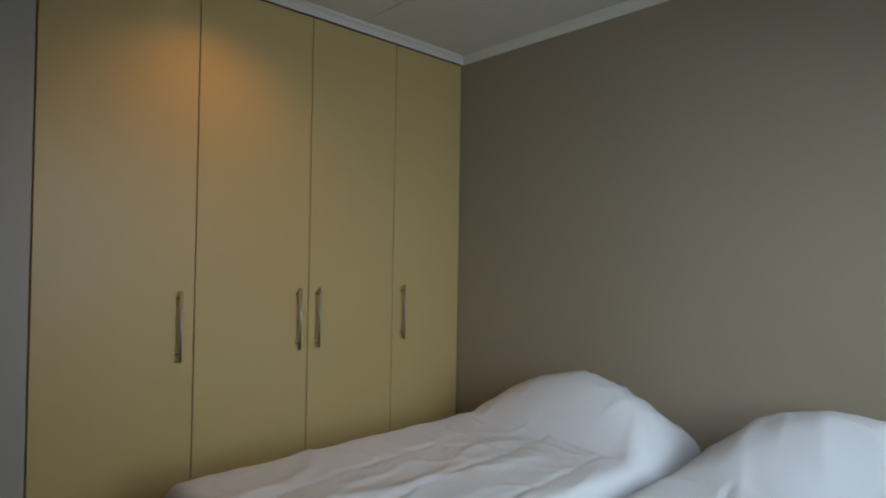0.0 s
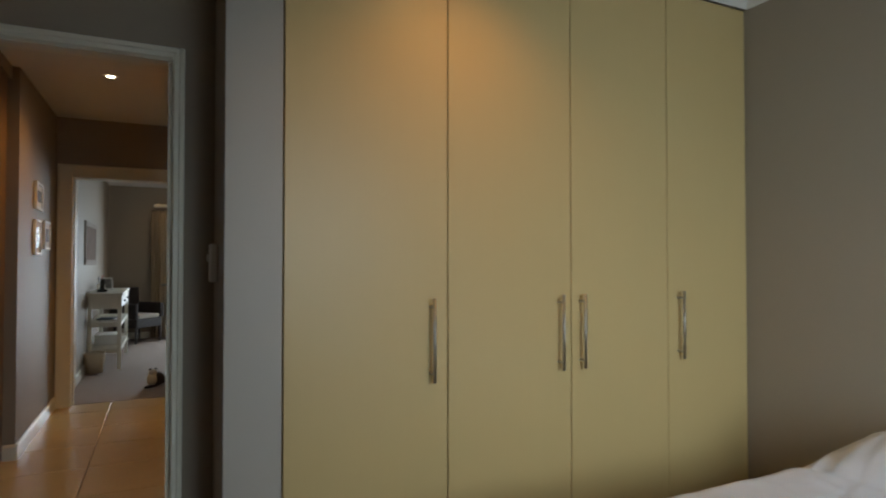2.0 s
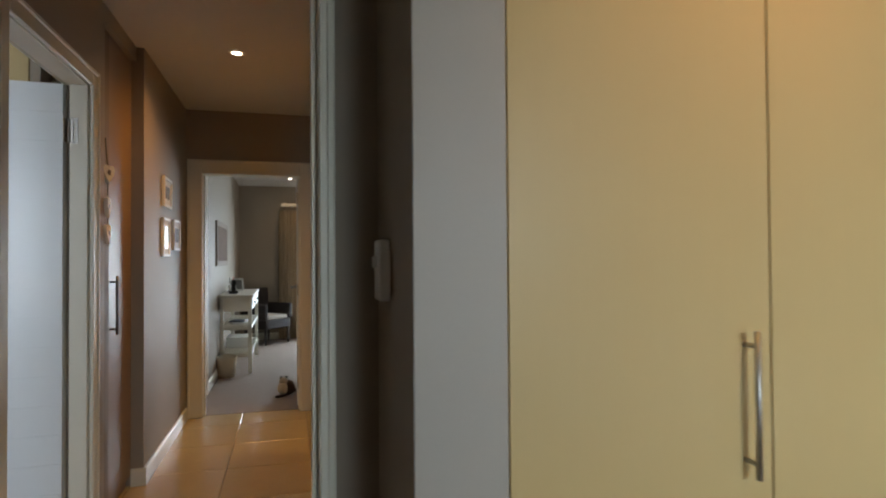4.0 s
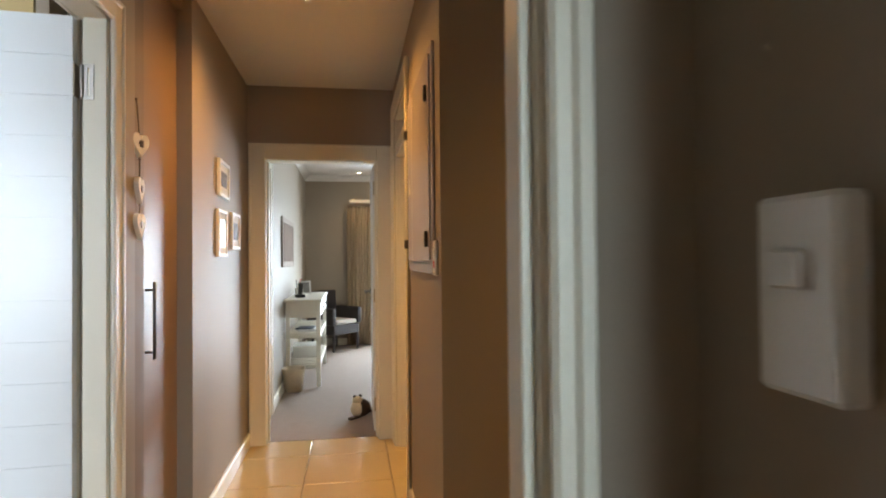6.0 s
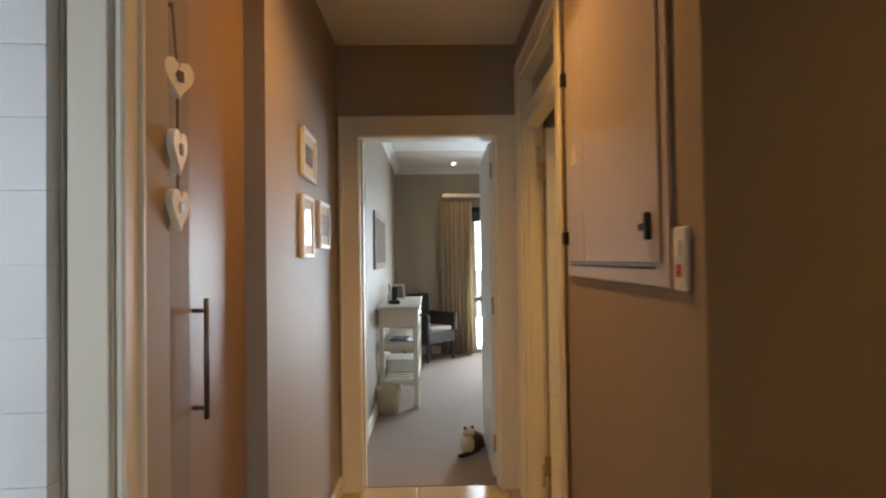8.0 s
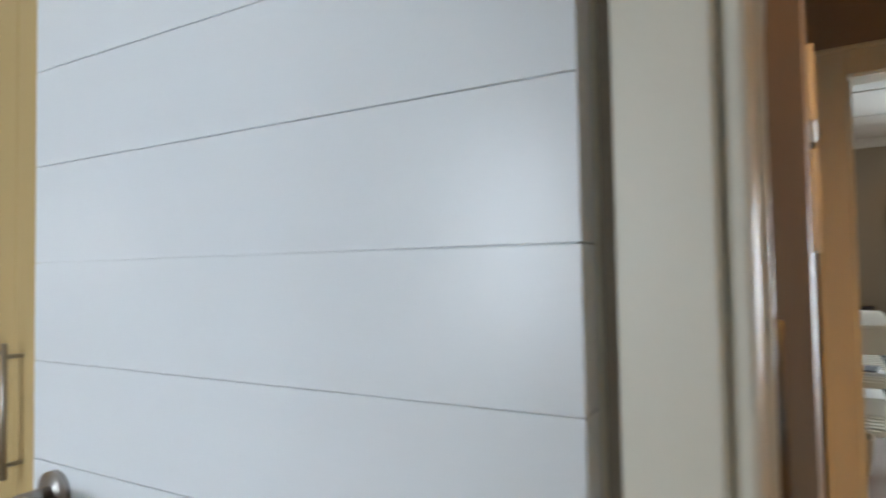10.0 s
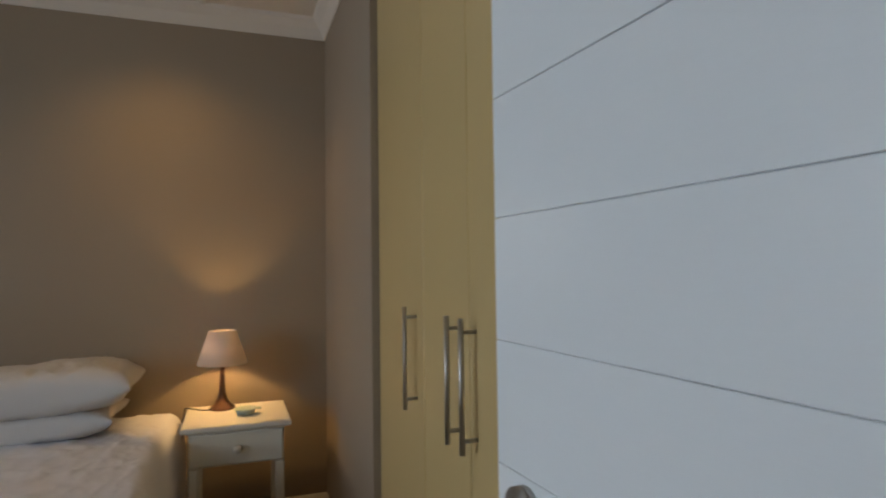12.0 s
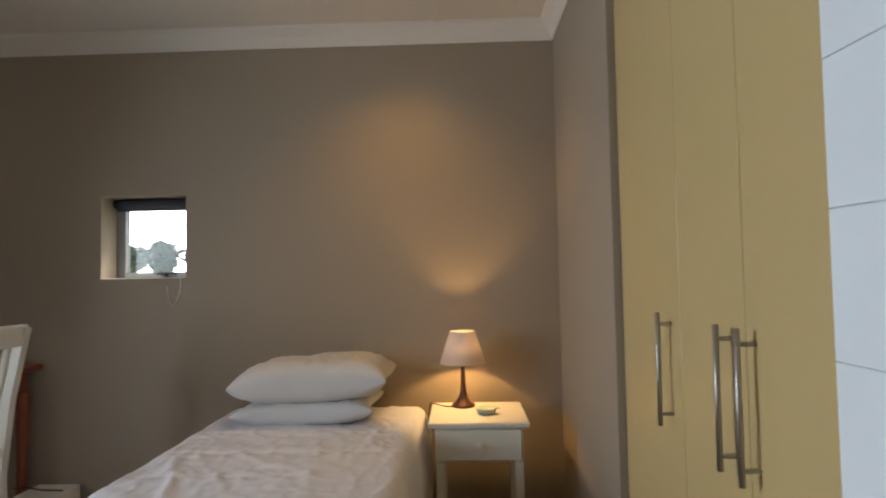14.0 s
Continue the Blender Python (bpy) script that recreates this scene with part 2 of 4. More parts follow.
# ---- shell ----
def wall(name, x0, x1, y0, y1, openings=(), z1=CEIL, label="taupe painted plaster wall with a soft sheen"):
    """openings: (from, to, bottom, top) along the wall's length."""
    bm, along_x = bmesh.new(), (x1 - x0) > (y1 - y0)
    lo, hi = (x0, x1) if along_x else (y0, y1)

    def piece(a, b, c, d):
        if b - a > 1e-4 and d - c > 1e-4:
            box(a, b, y0, y1, c, d, bm) if along_x else box(x0, x1, a, b, c, d, bm)
    at = lo
    for a, b, c, d in sorted(openings):
        piece(at, a, 0, z1), piece(a, b, 0, c), piece(a, b, d, z1)
        at = b
    piece(at, hi, 0, z1)
    return structure(name, bm, TAUPE, label, "wall")


D1 = (-0.37, 0.443, 0, 1.945)
D2 = (3.04, 3.860, 0, 2.04)
D3 = (-0.320, 0.470, 0, 1.977)
DB = (4.985, 5.90, 0, 2.232)
wall("wall_bedroom_east", 2.78, 2.92, -1.50, 2.42)
wall("wall_bedroom_south", -0.90, 2.78, -1.50, -1.30, [(0.75, 1.95, 0.90, 2.15)])
wall("wall_bedroom_west", -0.90, -0.75, -1.30, 2.34)
wall("wall_bedroom_north", -0.90, 2.78, 2.34, 2.42, [D1])
wall("wall_nib", 0.565, 0.727, 1.948, 2.34)
wall("wall_passage_west", -0.56, -0.47, 2.42, 4.66, [D2, (4.068, 4.66, 0, 2.40)])
wall("wall_passage_west_pictures", -0.70, -0.43, 4.66, 6.08)
wall("wall_passage_north", -0.70, 3.75, 6.08, 6.22, [D3], STUDY_CEIL)
wall("wall_passage_east", 0.575, 0.67, 3.845, 6.08, [DB])
wall("wall_lobby_north", 0.67, 3.40, 3.845, 3.985)
wall("wall_lobby_east", 3.40, 3.55, 2.30, 6.08)
wall("wall_lobby_south", 2.92, 3.40, 2.30, 2.42)
wall("wall_bathroom_east", 2.50, 2.60, 3.985, 6.08)
wall("wall_study_west", -0.54, -0.390, 6.22, 10.8, [(6.30, 6.87, 0, 2.03)], STUDY_CEIL)
wall("wall_study_north", -0.54, 3.75, 10.8, 10.95, [(0.64, 2.17, 0, 1.99)], STUDY_CEIL)
wall("wall_study_east", 3.60, 3.75, 6.22, 10.8, (), STUDY_CEIL)
wall("wall_guest_west", -3.98, -3.78, 0.30, 4.70, [(1.573, 2.023, 1.234, 1.668)], GUEST_CEIL)
wall("wall_guest_south", -3.78, -0.90, 0.30, 0.45, [(-1.90, -0.94, 0.75, 2.15)], GUEST_CEIL)
wall("wall_guest_north", -3.78, -2.700, 3.945, 4.70, (), GUEST_CEIL)
wall("wall_guest_cupboard_back", -2.700, -0.70, 4.60, 4.70, (), GUEST_CEIL)
wall("wall_guest_cupboard_side", -0.74, -0.70, 3.970, 4.60, (), GUEST_CEIL)
wall("wall_cupboard_back", -0.80, -0.70, 4.70, 4.90)


def slab(name, x0, x1, y0, y1, z0, z1, mat, label, category):
    return structure(name, box(x0, x1, y0, y1, z0, z1), mat, label, category)


slab("ceiling_bedroom", -0.90, 2.92, -1.50, 2.42, BED_CEIL, 2.62, CEILING, "white painted bedroom ceiling", "ceiling")
slab("ceiling_passage", -0.56, 3.75, 2.424, 6.08, CEIL, 2.62, CEILING, "white painted passage ceiling", "ceiling")
slab("ceiling_study", -0.54, 3.75, 6.084, 10.95, STUDY_CEIL, 2.64, CEILING, "white painted study ceiling", "ceiling")
slab("ceiling_guest_room", -3.98, -0.564, 0.30, 4.90, GUEST_CEIL, 2.63, CEILING, "white painted guest room ceiling", "ceiling")
slab("ceiling_joint", -0.38, 3.60, 9.585, 9.615, STUDY_CEIL - 0.006, STUDY_CEIL - 0.0005, CEILING, "flat cover strip over a study ceiling joint", "trim")
slab("floor_bedroom", -0.90, 2.92, -1.50, 2.40, -0.10, 0.0, CARPET, "beige carpet of the main bedroom", "floor")
slab("floor_guest_room", -3.98, -0.565, 0.30, 4.90, -0.104, -0.004, CARPET, "beige carpet of the guest room", "floor")
slab("floor_study", -0.54, 3.75, 6.15, 10.95, -0.10, 0.0, CARPET, "beige loop carpet of the study", "floor")
floor_passage = slab("floor_passage", -0.56, 3.55, 2.404, 6.146, -0.10, -0.012, GROUT, "cream glazed floor tiles with narrow grout joints", "floor")

CORNICE = [(0, 0), (0.006, 0), (0.012, 0.018), (0.03, 0.05), (0.062, 0.078), (0.068, 0.095), (0, 0.095)]
for name, p, q, side in (
    ("bedroom_east", (2.78, -1.3, CORN), (2.78, 1.948, CORN), (-1, 0, 0)), ("bedroom_north", (0.565, 1.948, CORN), (2.78, 1.948, CORN), (0, -1, 0)),
    ("bedroom_door", (-0.75, 2.34, CORN), (0.565, 2.34, CORN), (0, -1, 0)), ("bedroom_west", (-0.75, -1.3, CORN), (-0.75, 2.27, CORN), (1, 0, 0)),
    ("guest_west", (-3.78, 0.45, GUEST_CORN), (-3.78, 3.945, GUEST_CORN), (1, 0, 0)), ("guest_north", (-3.78, 3.945, GUEST_CORN), (-2.700, 3.945, GUEST_CORN), (0, -1, 0)),
    ("study_west", (-0.390, 6.22, STUDY_CORN), (-0.390, 10.8, STUDY_CORN), (1, 0, 0)), ("study_north", (-0.390, 10.8, STUDY_CORN), (3.6, 10.8, STUDY_CORN), (0, -1, 0)),
):
    k = 0.45 if name.startswith("bedroom") else 1.0
    structure("cornice_" + name, sweep([(o * k, u * k) for o, u in CORNICE], p, q, side), CEILING, "white coved plaster cornice", "cornice")
for name, x0, x1, y0, y1, z in (("study", -0.390, 3.6, 8.68, 8.71, STUDY_CEIL), ("guest_room", -3.78, -0.9, 3.34, 3.37, GUEST_CEIL), ("bedroom", 2.05, 2.08, -1.3, 1.9, BED_CEIL)):
    structure("ceiling_strip_" + name, box(x0, x1, y0, y1, z - 0.008, z - 0.0005, bevel=0.002), CEILING, "flat white cover strip between ceiling boards", "trim")

SKIRT = [(0, 0), (0.016, 0), (0.016, 0.085), (0.008, 0.10), (0, 0.10)]
for name, p, q, side in (
    ("passage_west", (-0.43, 4.66, -0.004), (-0.43, 6.06, -0.004), (1, 0, 0)), ("passage_return", (-0.494, 4.66, -0.004), (-0.414, 4.66, -0.004), (0, -1, 0)),
    ("passage_recess", (-0.47, 3.925, -0.004), (-0.47, 4.068, -0.004), (1, 0, 0)), ("study_west", (-0.390, 6.95, 0), (-0.390, 10.8, 0), (1, 0, 0)),
    ("study_north", (-0.390, 10.8, 0), (0.62, 10.8, 0), (0, -1, 0)), ("guest_west", (-3.78, 0.45, -0.004), (-3.78, 3.945, -0.004), (1, 0, 0)),
    ("guest_north", (-3.76, 3.945, -0.004), (-2.715, 3.945, -0.004), (0, -1, 0)), ("bedroom_east", (2.78, -1.3, 0), (2.78, 1.9, 0), (-1, 0, 0)),
    ("lobby", (0.60, 3.845, -0.004), (3.40, 3.845, -0.004), (0, -1, 0)), ("passage_east", (0.575, 3.845, -0.004), (0.575, 4.97, -0.004), (-1, 0, 0)),
    ("bedroom_door", (0.48, 2.34, 0), (0.56, 2.34, 0), (0, -1, 0)),
):
    structure("baseboard_" + name, sweep(SKIRT, p, q, side), WHITE, "white painted skirting board", "skirting")


FACING = material("pale_grey_facing_paint", (0.40, 0.375, 0.335), 0.5, vary=0.04, scale=2, bump=0.008)
structure("trim_nib_facing", box(0.563, 0.7275, 1.941, 1.9478, 0.0, CORN, bevel=0.002), FACING, "pale grey painted facing board at the end of the wardrobe", "trim")


# ---- door frames and leaves ----
def door_frame(name, axis, a0, a1, top, face0, face1, arch=0.07, label="white painted timber door frame with moulded architrave", sill=0.0, faces=(True, True), stop=None):
    """Jamb lining and architraves round an opening that runs along axis from a0 to a1; face0 and face1 are the wall's two faces."""
    def put(bm, u0, u1, w0, w1, z0, z1, bev=0.004):
        box(u0, u1, w0, w1, z0, z1, bm, bev) if axis == "x" else box(w0, w1, u0, u1, z0, z1, bm, bev)
    root = tagged(new(name), label, "door frame", "", "structure")
    for u0, u1, nm in ((a0, a0 + 0.015, "jamb"), (a1 - 0.015, a1, "jamb")):
        bm = bmesh.new()
        put(bm, u0, u1, stop[0] if stop else face0 + 0.001, face1 - 0.001, sill, top - 0.015)
        s0, s1 = (u1, u1 + 0.012) if u0 == a0 else (u0 - 0.012, u0)
        lo, hi = stop or ((face0 + face1) / 2 - 0.02, (face0 + face1) / 2 + 0.025)
        put(bm, s0, s1, lo, hi, sill, top - 0.015, 0.002)
        part(nm, bm, WHITE, root)
    bm = bmesh.new()
    put(bm, a0, a1, face0 + 0.001, face1 - 0.001, top - 0.015, top)
    part("head", bm, WHITE, root)
    for f, s, on in ((face0, -1, faces[0]), (face1, 1, faces[1])):
        if not on:
            continue
        for u0, u1, z0, z1 in ((a0 + 0.012 - arch, a0 + 0.012, sill, top - 0.012 + arch), (a1 - 0.012, a1 - 0.012 + arch, sill, top - 0.012 + arch), (a0 + 0.012, a1 - 0.012, top - 0.012, top - 0.012 + arch)):
            bm = bmesh.new()
            w = sorted((f + s * 0.0005, f + s * 0.018))
            put(bm, u0, u1, w[0], w[1], z0, z1, 0.005)
            v = sorted((f + s * 0.0005, f + s * 0.024))
            if z0 < 1:
                outer = (u0, u0 + 0.018) if u0 < a0 else (u1 - 0.018, u1)
                put(bm, outer[0], outer[1], v[0], v[1], z0, z1 + 0.002, 0.004)
            else:
                put(bm, u0 - arch + 0.02, u1 + arch - 0.02, v[0], v[1], z1 - 0.018, z1 + 0.001, 0.004)
            part("architrave", bm, WHITE, root)
    return root


def lever(parent, x, z, side, length, label="satin steel lever handle on a round rose"):
    """A lever handle on the face at y = side * 0.02, pointing along +x or -x by the sign of length."""
    bm = bmesh.new()
    s = math.copysign(1, side)
    rod((x, s * 0.020, z), (x, s * 0.030, z), 0.026, 24, bm)
    rod((x, s * 0.030, z), (x, s * 0.065, z), 0.010, 14, bm)
    tube([(x, s * 0.065, z), (x + length * 0.35, s * 0.070, z + 0.004), (x + length, s * 0.062, z - 0.004)], 0.0095, 12, bm)
    ob = part("lever_handle", bm, STEEL, parent, label, True)
    return ob


def plank_leaf(name, m, width, label, planks=10, height=2.0, lever_side=(1, -1), hinges=(0.2, 1.0, 1.79), first=0.0, groove=0.0013):
    """A door leaf hinged at x = 0 and reaching to x = width, of level boards with grooves between them."""
    leaf = thing(name, m, label, "door")
    part("core", box(0.004, width - 0.004, -0.0165, 0.0165, 0.012, height - 0.004), DOORWHITE, leaf)
    h = (height - 0.008 - first) / planks
    data = mesh("plank", box(0, width, -0.02, 0.02, 0.0005, h - 0.0005, bevel=groove), DOORWHITE)
    for k in range(planks):
        ob = new("plank", data)
        ob.parent, ob.location = leaf, (0, 0, 0.008 + first + k * h)
    if first:
        part("bottom_board", box(0, width, -0.02, 0.02, 0.008, 0.0075 + first, bevel=groove), DOORWHITE, leaf)
    for s in lever_side:
        lever(leaf, width - 0.055, 0.995, s, -0.115)
        part("keyhole_plate", rod((width - 0.055, s * 0.020, 0.93), (width - 0.055, s * 0.026, 0.93), 0.022, 20), STEEL, leaf)
    for z in hinges:
        bm = box(-0.003, 0.0, -0.02, 0.016, z - 0.05, z + 0.05)
        rod((-0.006, -0.026, z - 0.05), (-0.006, -0.026, z + 0.05), 0.006, 10, bm)
        box(-0.034, -0.006, -0.0285, -0.0255, z - 0.05, z + 0.05, bm)
        part("hinge", bm, BRASS, leaf, "dull steel butt hinge")
    return leaf


door_frame("door_frame_bedroom", "x", D1[0], D1[1], D1[3], 2.34, 2.42, 0.036)
door_frame("door_frame_guest", "y", D2[0], D2[1], D2[3], -0.56, -0.47, 0.072, stop=(-0.542, -0.472))
door_frame("door_frame_study", "x", D3[0], D3[1], D3[3], 6.08, 6.22, 0.112)
for z0, z1 in ((0.80, 0.93), (1.80, 1.90)):
    tagged(new("strike_plate", mesh("strike_plate", box(0.4225, 0.4265, 2.37, 2.395, z0, z1, bevel=0.001), BRASS)), "dull metal plate let into the bedroom door jamb", "plate", "plates of the bedroom door")

# guest room door: hinged on the far jamb and swung square into the guest room
plank_leaf("guest_room_door", pose(-0.557, 3.820, 0.004, 0, 0, 184.0), 0.706, "open white door of level grooved boards with a steel lever", 15, 2.012, first=0.158, hinges=(0.2, 1.82), groove=0.0006)
# study door: hinged on the jamb nearest the bathroom, open along the side
plank_leaf("study_door", pose(0.452, 6.240, 0.004, 0, 0, 89.5), 0.735, "open white panelled study door with steel lever, seen nearly edge on", 16, 1.955)
# bathroom door
plank_leaf("bathroom_door", pose(0.690, 5.866, 0.004, 0, 0, 1.0), 0.77, "open white bathroom door of level grooved boards in warm light", 14, 1.955, hinges=(0.2, 1.72), groove=0.0034)

# bathroom frame with a fanlight above a rail
fan = door_frame("door_frame_bathroom", "y", DB[0], DB[1], DB[3], 0.575, 0.67, 0.10, "white timber bathroom door frame with an open fanlight above")
part("transom_rail", box(0.58, 0.665, DB[0] + 0.015, DB[1] - 0.015, 1.965, 2.055, bevel=0.004), WHITE, fan)
pane = part("pane", box(0.630, 0.634, DB[0] + 0.015, DB[1] - 0.015, 2.055, DB[3] - 0.015), GLASS, fan)
pane.visible_shadow = False

# closed door in the study's side wall
door_frame("door_frame_study_side", "y", 6.30, 6.87, 2.03, -0.54, -0.390, 0.07, faces=(False, True))
plank_leaf("study_side_door", pose(-0.475, 6.318, 0.004, 0, 0, 90), 0.53, "closed white board door in the side wall of the study", 16, 2.0, (-1,))


# ---- fitted cupboards ----
def bar_handle(parent, x, z0, z1, out=-1, r=0.006):
    """A steel bar handle standing off the face at y = 0."""
    bm = rod((x, out * 0.034, z0), (x, out * 0.034, z1), r, 14)
    for z in (z0 + 0.028, z1 - 0.028):
        rod((x, 0, z), (x, out * 0.034, z), 0.0048, 10, bm)
    return part("handle", bm, STEEL, parent, "brushed steel bar handle", True)


def wardrobe(name, m, splits, handles, height, depth, label, z_handle=(0.846, 1.124)):
    """Front at y = 0, depth behind it; splits along x, one handle a door."""
    root = thing(name, m, label, "wardrobe")
    # carcass as one dark sheet, so the gaps between doors read as shaded
    part("body", box(splits[0] - 0.004, splits[-1], 0.022, depth, 0.0, height), GAPSHADE, root, "carcass behind the doors, coloured dark for shade in the gaps")
    part("plinth", box(splits[0] + 0.002, splits[-1] - 0.002, 0.012, 0.021, 0.0, 0.078), MAPLE, root)
    for a, b, hx in zip(splits, splits[1:], handles):
        door = part("door", box(a + 0.002, b - 0.002, 0, 0.018, 0.082, height - 0.004, bevel=0.0015), MAPLE, root, "plain pale maple door")
        if hx is not None:
            bar_handle(door, hx, *z_handle)
    return root


wardrobe("fitted_wardrobe", pose(0, 1.955, 0), [0.733, 1.283, 1.801, 2.296, 2.776], [1.219, 1.742, 1.842, 2.352], CORN, 0.38,
         "full height fitted wardrobe with four pale maple doors and steel bars")
wardrobe("fitted_cupboard", pose(0, 3.970, 0), [-2.697, -2.195, -1.875, -1.49, -1.10, -0.745], [-2.262, -1.925, -1.838, None, None], GUEST_CEIL - 0.002, 0.54,
         "full height fitted cupboard with pale maple doors beside the bed")

cup = thing("passage_cupboard", Matrix.Identity(4), "brown gloss cupboard with two flush leaves set back in the passage", "cupboard")
# body behind the leaves takes the same painted gap shade
part("body", box(-0.69, -0.545, 4.07, 4.658, 0.0, 2.398), GAPSHADE, cup)
part("fixed_leaf", box(-0.540, -0.4960, 4.071, 4.2344, 0.06, 2.395), BROWNMATT, cup, "narrow matt brown leaf carrying the hearts")
cd = part("door", box(-0.540, -0.4960, 4.2346, 4.657, 0.06, 2.395), BROWNDOOR, cup, "smooth brown gloss door")
part("kickboard", box(-0.540, -0.520, 4.071, 4.657, 0.0, 0.059), BROWNDOOR, cup)
bm = rod((-0.462, 4.250, 0.898), (-0.462, 4.250, 1.190), 0.0065, 14)
for z in (0.925, 1.160):
    rod((-0.495, 4.250, z), (-0.462, 4.250, z), 0.0055, 10, bm)
part("handle", bm, DARKSTEEL, cd, "dark steel bar handle", True)


def loop_hinge(name, x0, x1, y, z, face):
    """An open rectangular hinge plate screwed on a jamb that faces -y."""
    bm = bmesh.new()
    for a, c, d, e in ((x0, x1, z - 0.055, z - 0.043), (x0, x1, z + 0.043, z + 0.055), (x0, x0 + 0.012, z - 0.043, z + 0.043), (x1 - 0.012, x1, z - 0.043, z + 0.043)):
        box(a, c, y - 0.004, y - 0.0005, d, e, bm)
    rod((x0 - 0.004, y - 0.006, z - 0.05), (x0 - 0.004, y - 0.006, z + 0.05), 0.006, 10, bm)
    tagged(new(name, mesh(name, bm, STEEL)), "open steel hinge plate on the " + face + " door jamb", "hinge", "hinges on the " + face + " door jamb")


for z, zb in ((0.17, 0.14), (1.824, 1.812)):
    loop_hinge("hinge", -0.538, -0.508, 3.8335, z, "guest room")
    loop_hinge("hinge", 0.628, 0.668, 5.885, zb, "bathroom")


# ---- beds ----
def cover(lx, ly, top, hang, radius, fn, nx=90, ny=70, low=0.0):
    """A soft cover over lx by ly, its top at about top and its sides hanging down to hang; fn adds the folds."""
    bm = bmesh.new()

    def spaced(n, half):
        t = np.linspace(-1, 1, n)
        return half * np.sign(t) * (1 - (1 - np.abs(t)) ** 1.5)
    xs, ys = spaced(nx, lx / 2), spaced(ny, ly / 2)
    grid = []
    for x in xs:
        row = []
        for y in ys:
            d = min(lx / 2 - abs(x), ly / 2 - abs(y))
            k = 1 - min(1.0, max(0.0, d) / radius)
            z = hang + (top - hang) * math.sqrt(max(0.0, 1 - k * k * k * k)) + fn(x, y) * (1 - 0.5 * k)
            row.append(bm.verts.new((x, y, z if d > 1e-6 else hang)))
        grid.append(row)
    for i in range(nx - 1):
        for j in range(ny - 1):
            bm.faces.new((grid[i][j], grid[i + 1][j], grid[i + 1][j + 1], grid[i][j + 1]))
    rim = [grid[i][0] for i in range(nx)] + [grid[-1][j] for j in range(1, ny)] + [grid[i][-1] for i in range(nx - 2, -1, -1)] + [grid[0][j] for j in range(ny - 2, 0, -1)]
    foot = [bm.verts.new((v.co.x, v.co.y, low)) for v in rim]
    for k in range(len(rim)):
        j = (k + 1) % len(rim)
        bm.faces.new((rim[k], rim[j], foot[j], foot[k]))
    return bm


def crest(n, wide):
    return math.exp(-(n / wide) ** 2)


def folds(x, y, seed, size=0.009, swell=0.012):
    """Soft creases at three sizes and a broad swell."""
    warp = 0.6 * noise.noise(Vector((x * 1.6, y * 1.6, seed + 3)))
    a = crest(noise.noise(Vector((x * 2.0 + seed, y * 3.2 + warp, seed))), 0.11)
    b = crest(noise.noise(Vector((x * 4.5 + y * 2.5 + seed, y * 6.5 - x * 1.5 + warp, seed + 4))), 0.12)
    c = crest(noise.noise(Vector((x * 10 - y * 5, y * 13 + x * 3 + warp * 2, seed + 12))), 0.12)
    where = 0.35 + 0.65 * max(0.0, noise.noise(Vector((x * 1.3, y * 1.3, seed + 20))) + 0.4)
    return where * (size * a + size * 0.55 * b + size * 0.28 * c) + swell * noise.noise(Vector((x * 1.7, y * 1.7, seed)))


def pillow(name, m, lx, ly, h, seed, label):
    bm = bmesh.new()
    n, k = 72, 48
    sides = []
    for s in (1, -1):
        g = []
        for i in range(n):
            row = []
            for j in range(k):
                u, v = -1 + 2 * i / (n - 1), -1 + 2 * j / (k - 1)
                u, v = math.copysign(1 - (1 - abs(u)) ** 1.4, u), math.copysign(1 - (1 - abs(v)) ** 1.4, v)
                t = math.sqrt(max(0, (1 - u ** 4) * (1 - v ** 4)))
                pinch = 1 - 0.115 * (u * u * (1 - v * v) + v * v * (1 - u * u))
                bend = 0.5 * noise.noise(Vector((u * 2, v * 2, seed + 15)))
                crease = t * (0.009 * crest(noise.noise(Vector((u * 3.4 + bend + seed, v * 1.2, seed))), 0.12) + 0.008 * crest(noise.noise(Vector((u * 6.5 + v * 2, v * 2.6 - u + bend, seed + 6))), 0.11) + 0.006 * crest(noise.noise(Vector((u * 12 - v * 3, v * 7 + bend, seed + 11))), 0.12))
                edge = 0.012 * (1 - t) * noise.noise(Vector((u * 4, v * 4, seed)))
                z = s * h / 2 * t ** 0.78 - crease * (1 if s > 0 else -0.25) + edge + 0.012 * noise.noise(Vector((u * 1.8, v * 1.8, seed + 9)))
                row.append(bm.verts.new((u * lx / 2 * pinch, v * ly / 2 * pinch, z)))
            g.append(row)
        for i in range(n - 1):
            for j in range(k - 1):
                q = (g[i][j], g[i + 1][j], g[i + 1][j + 1], g[i][j + 1])
                bm.faces.new(q if s > 0 else q[::-1])
        sides.append(g)
    bmesh.ops.remove_doubles(bm, verts=bm.verts[:], dist=0.0015)
    ob = new(name, mesh(name, bm, COTTON, True))
    ob.matrix_world = m
    return tagged(ob, label, "pillow")


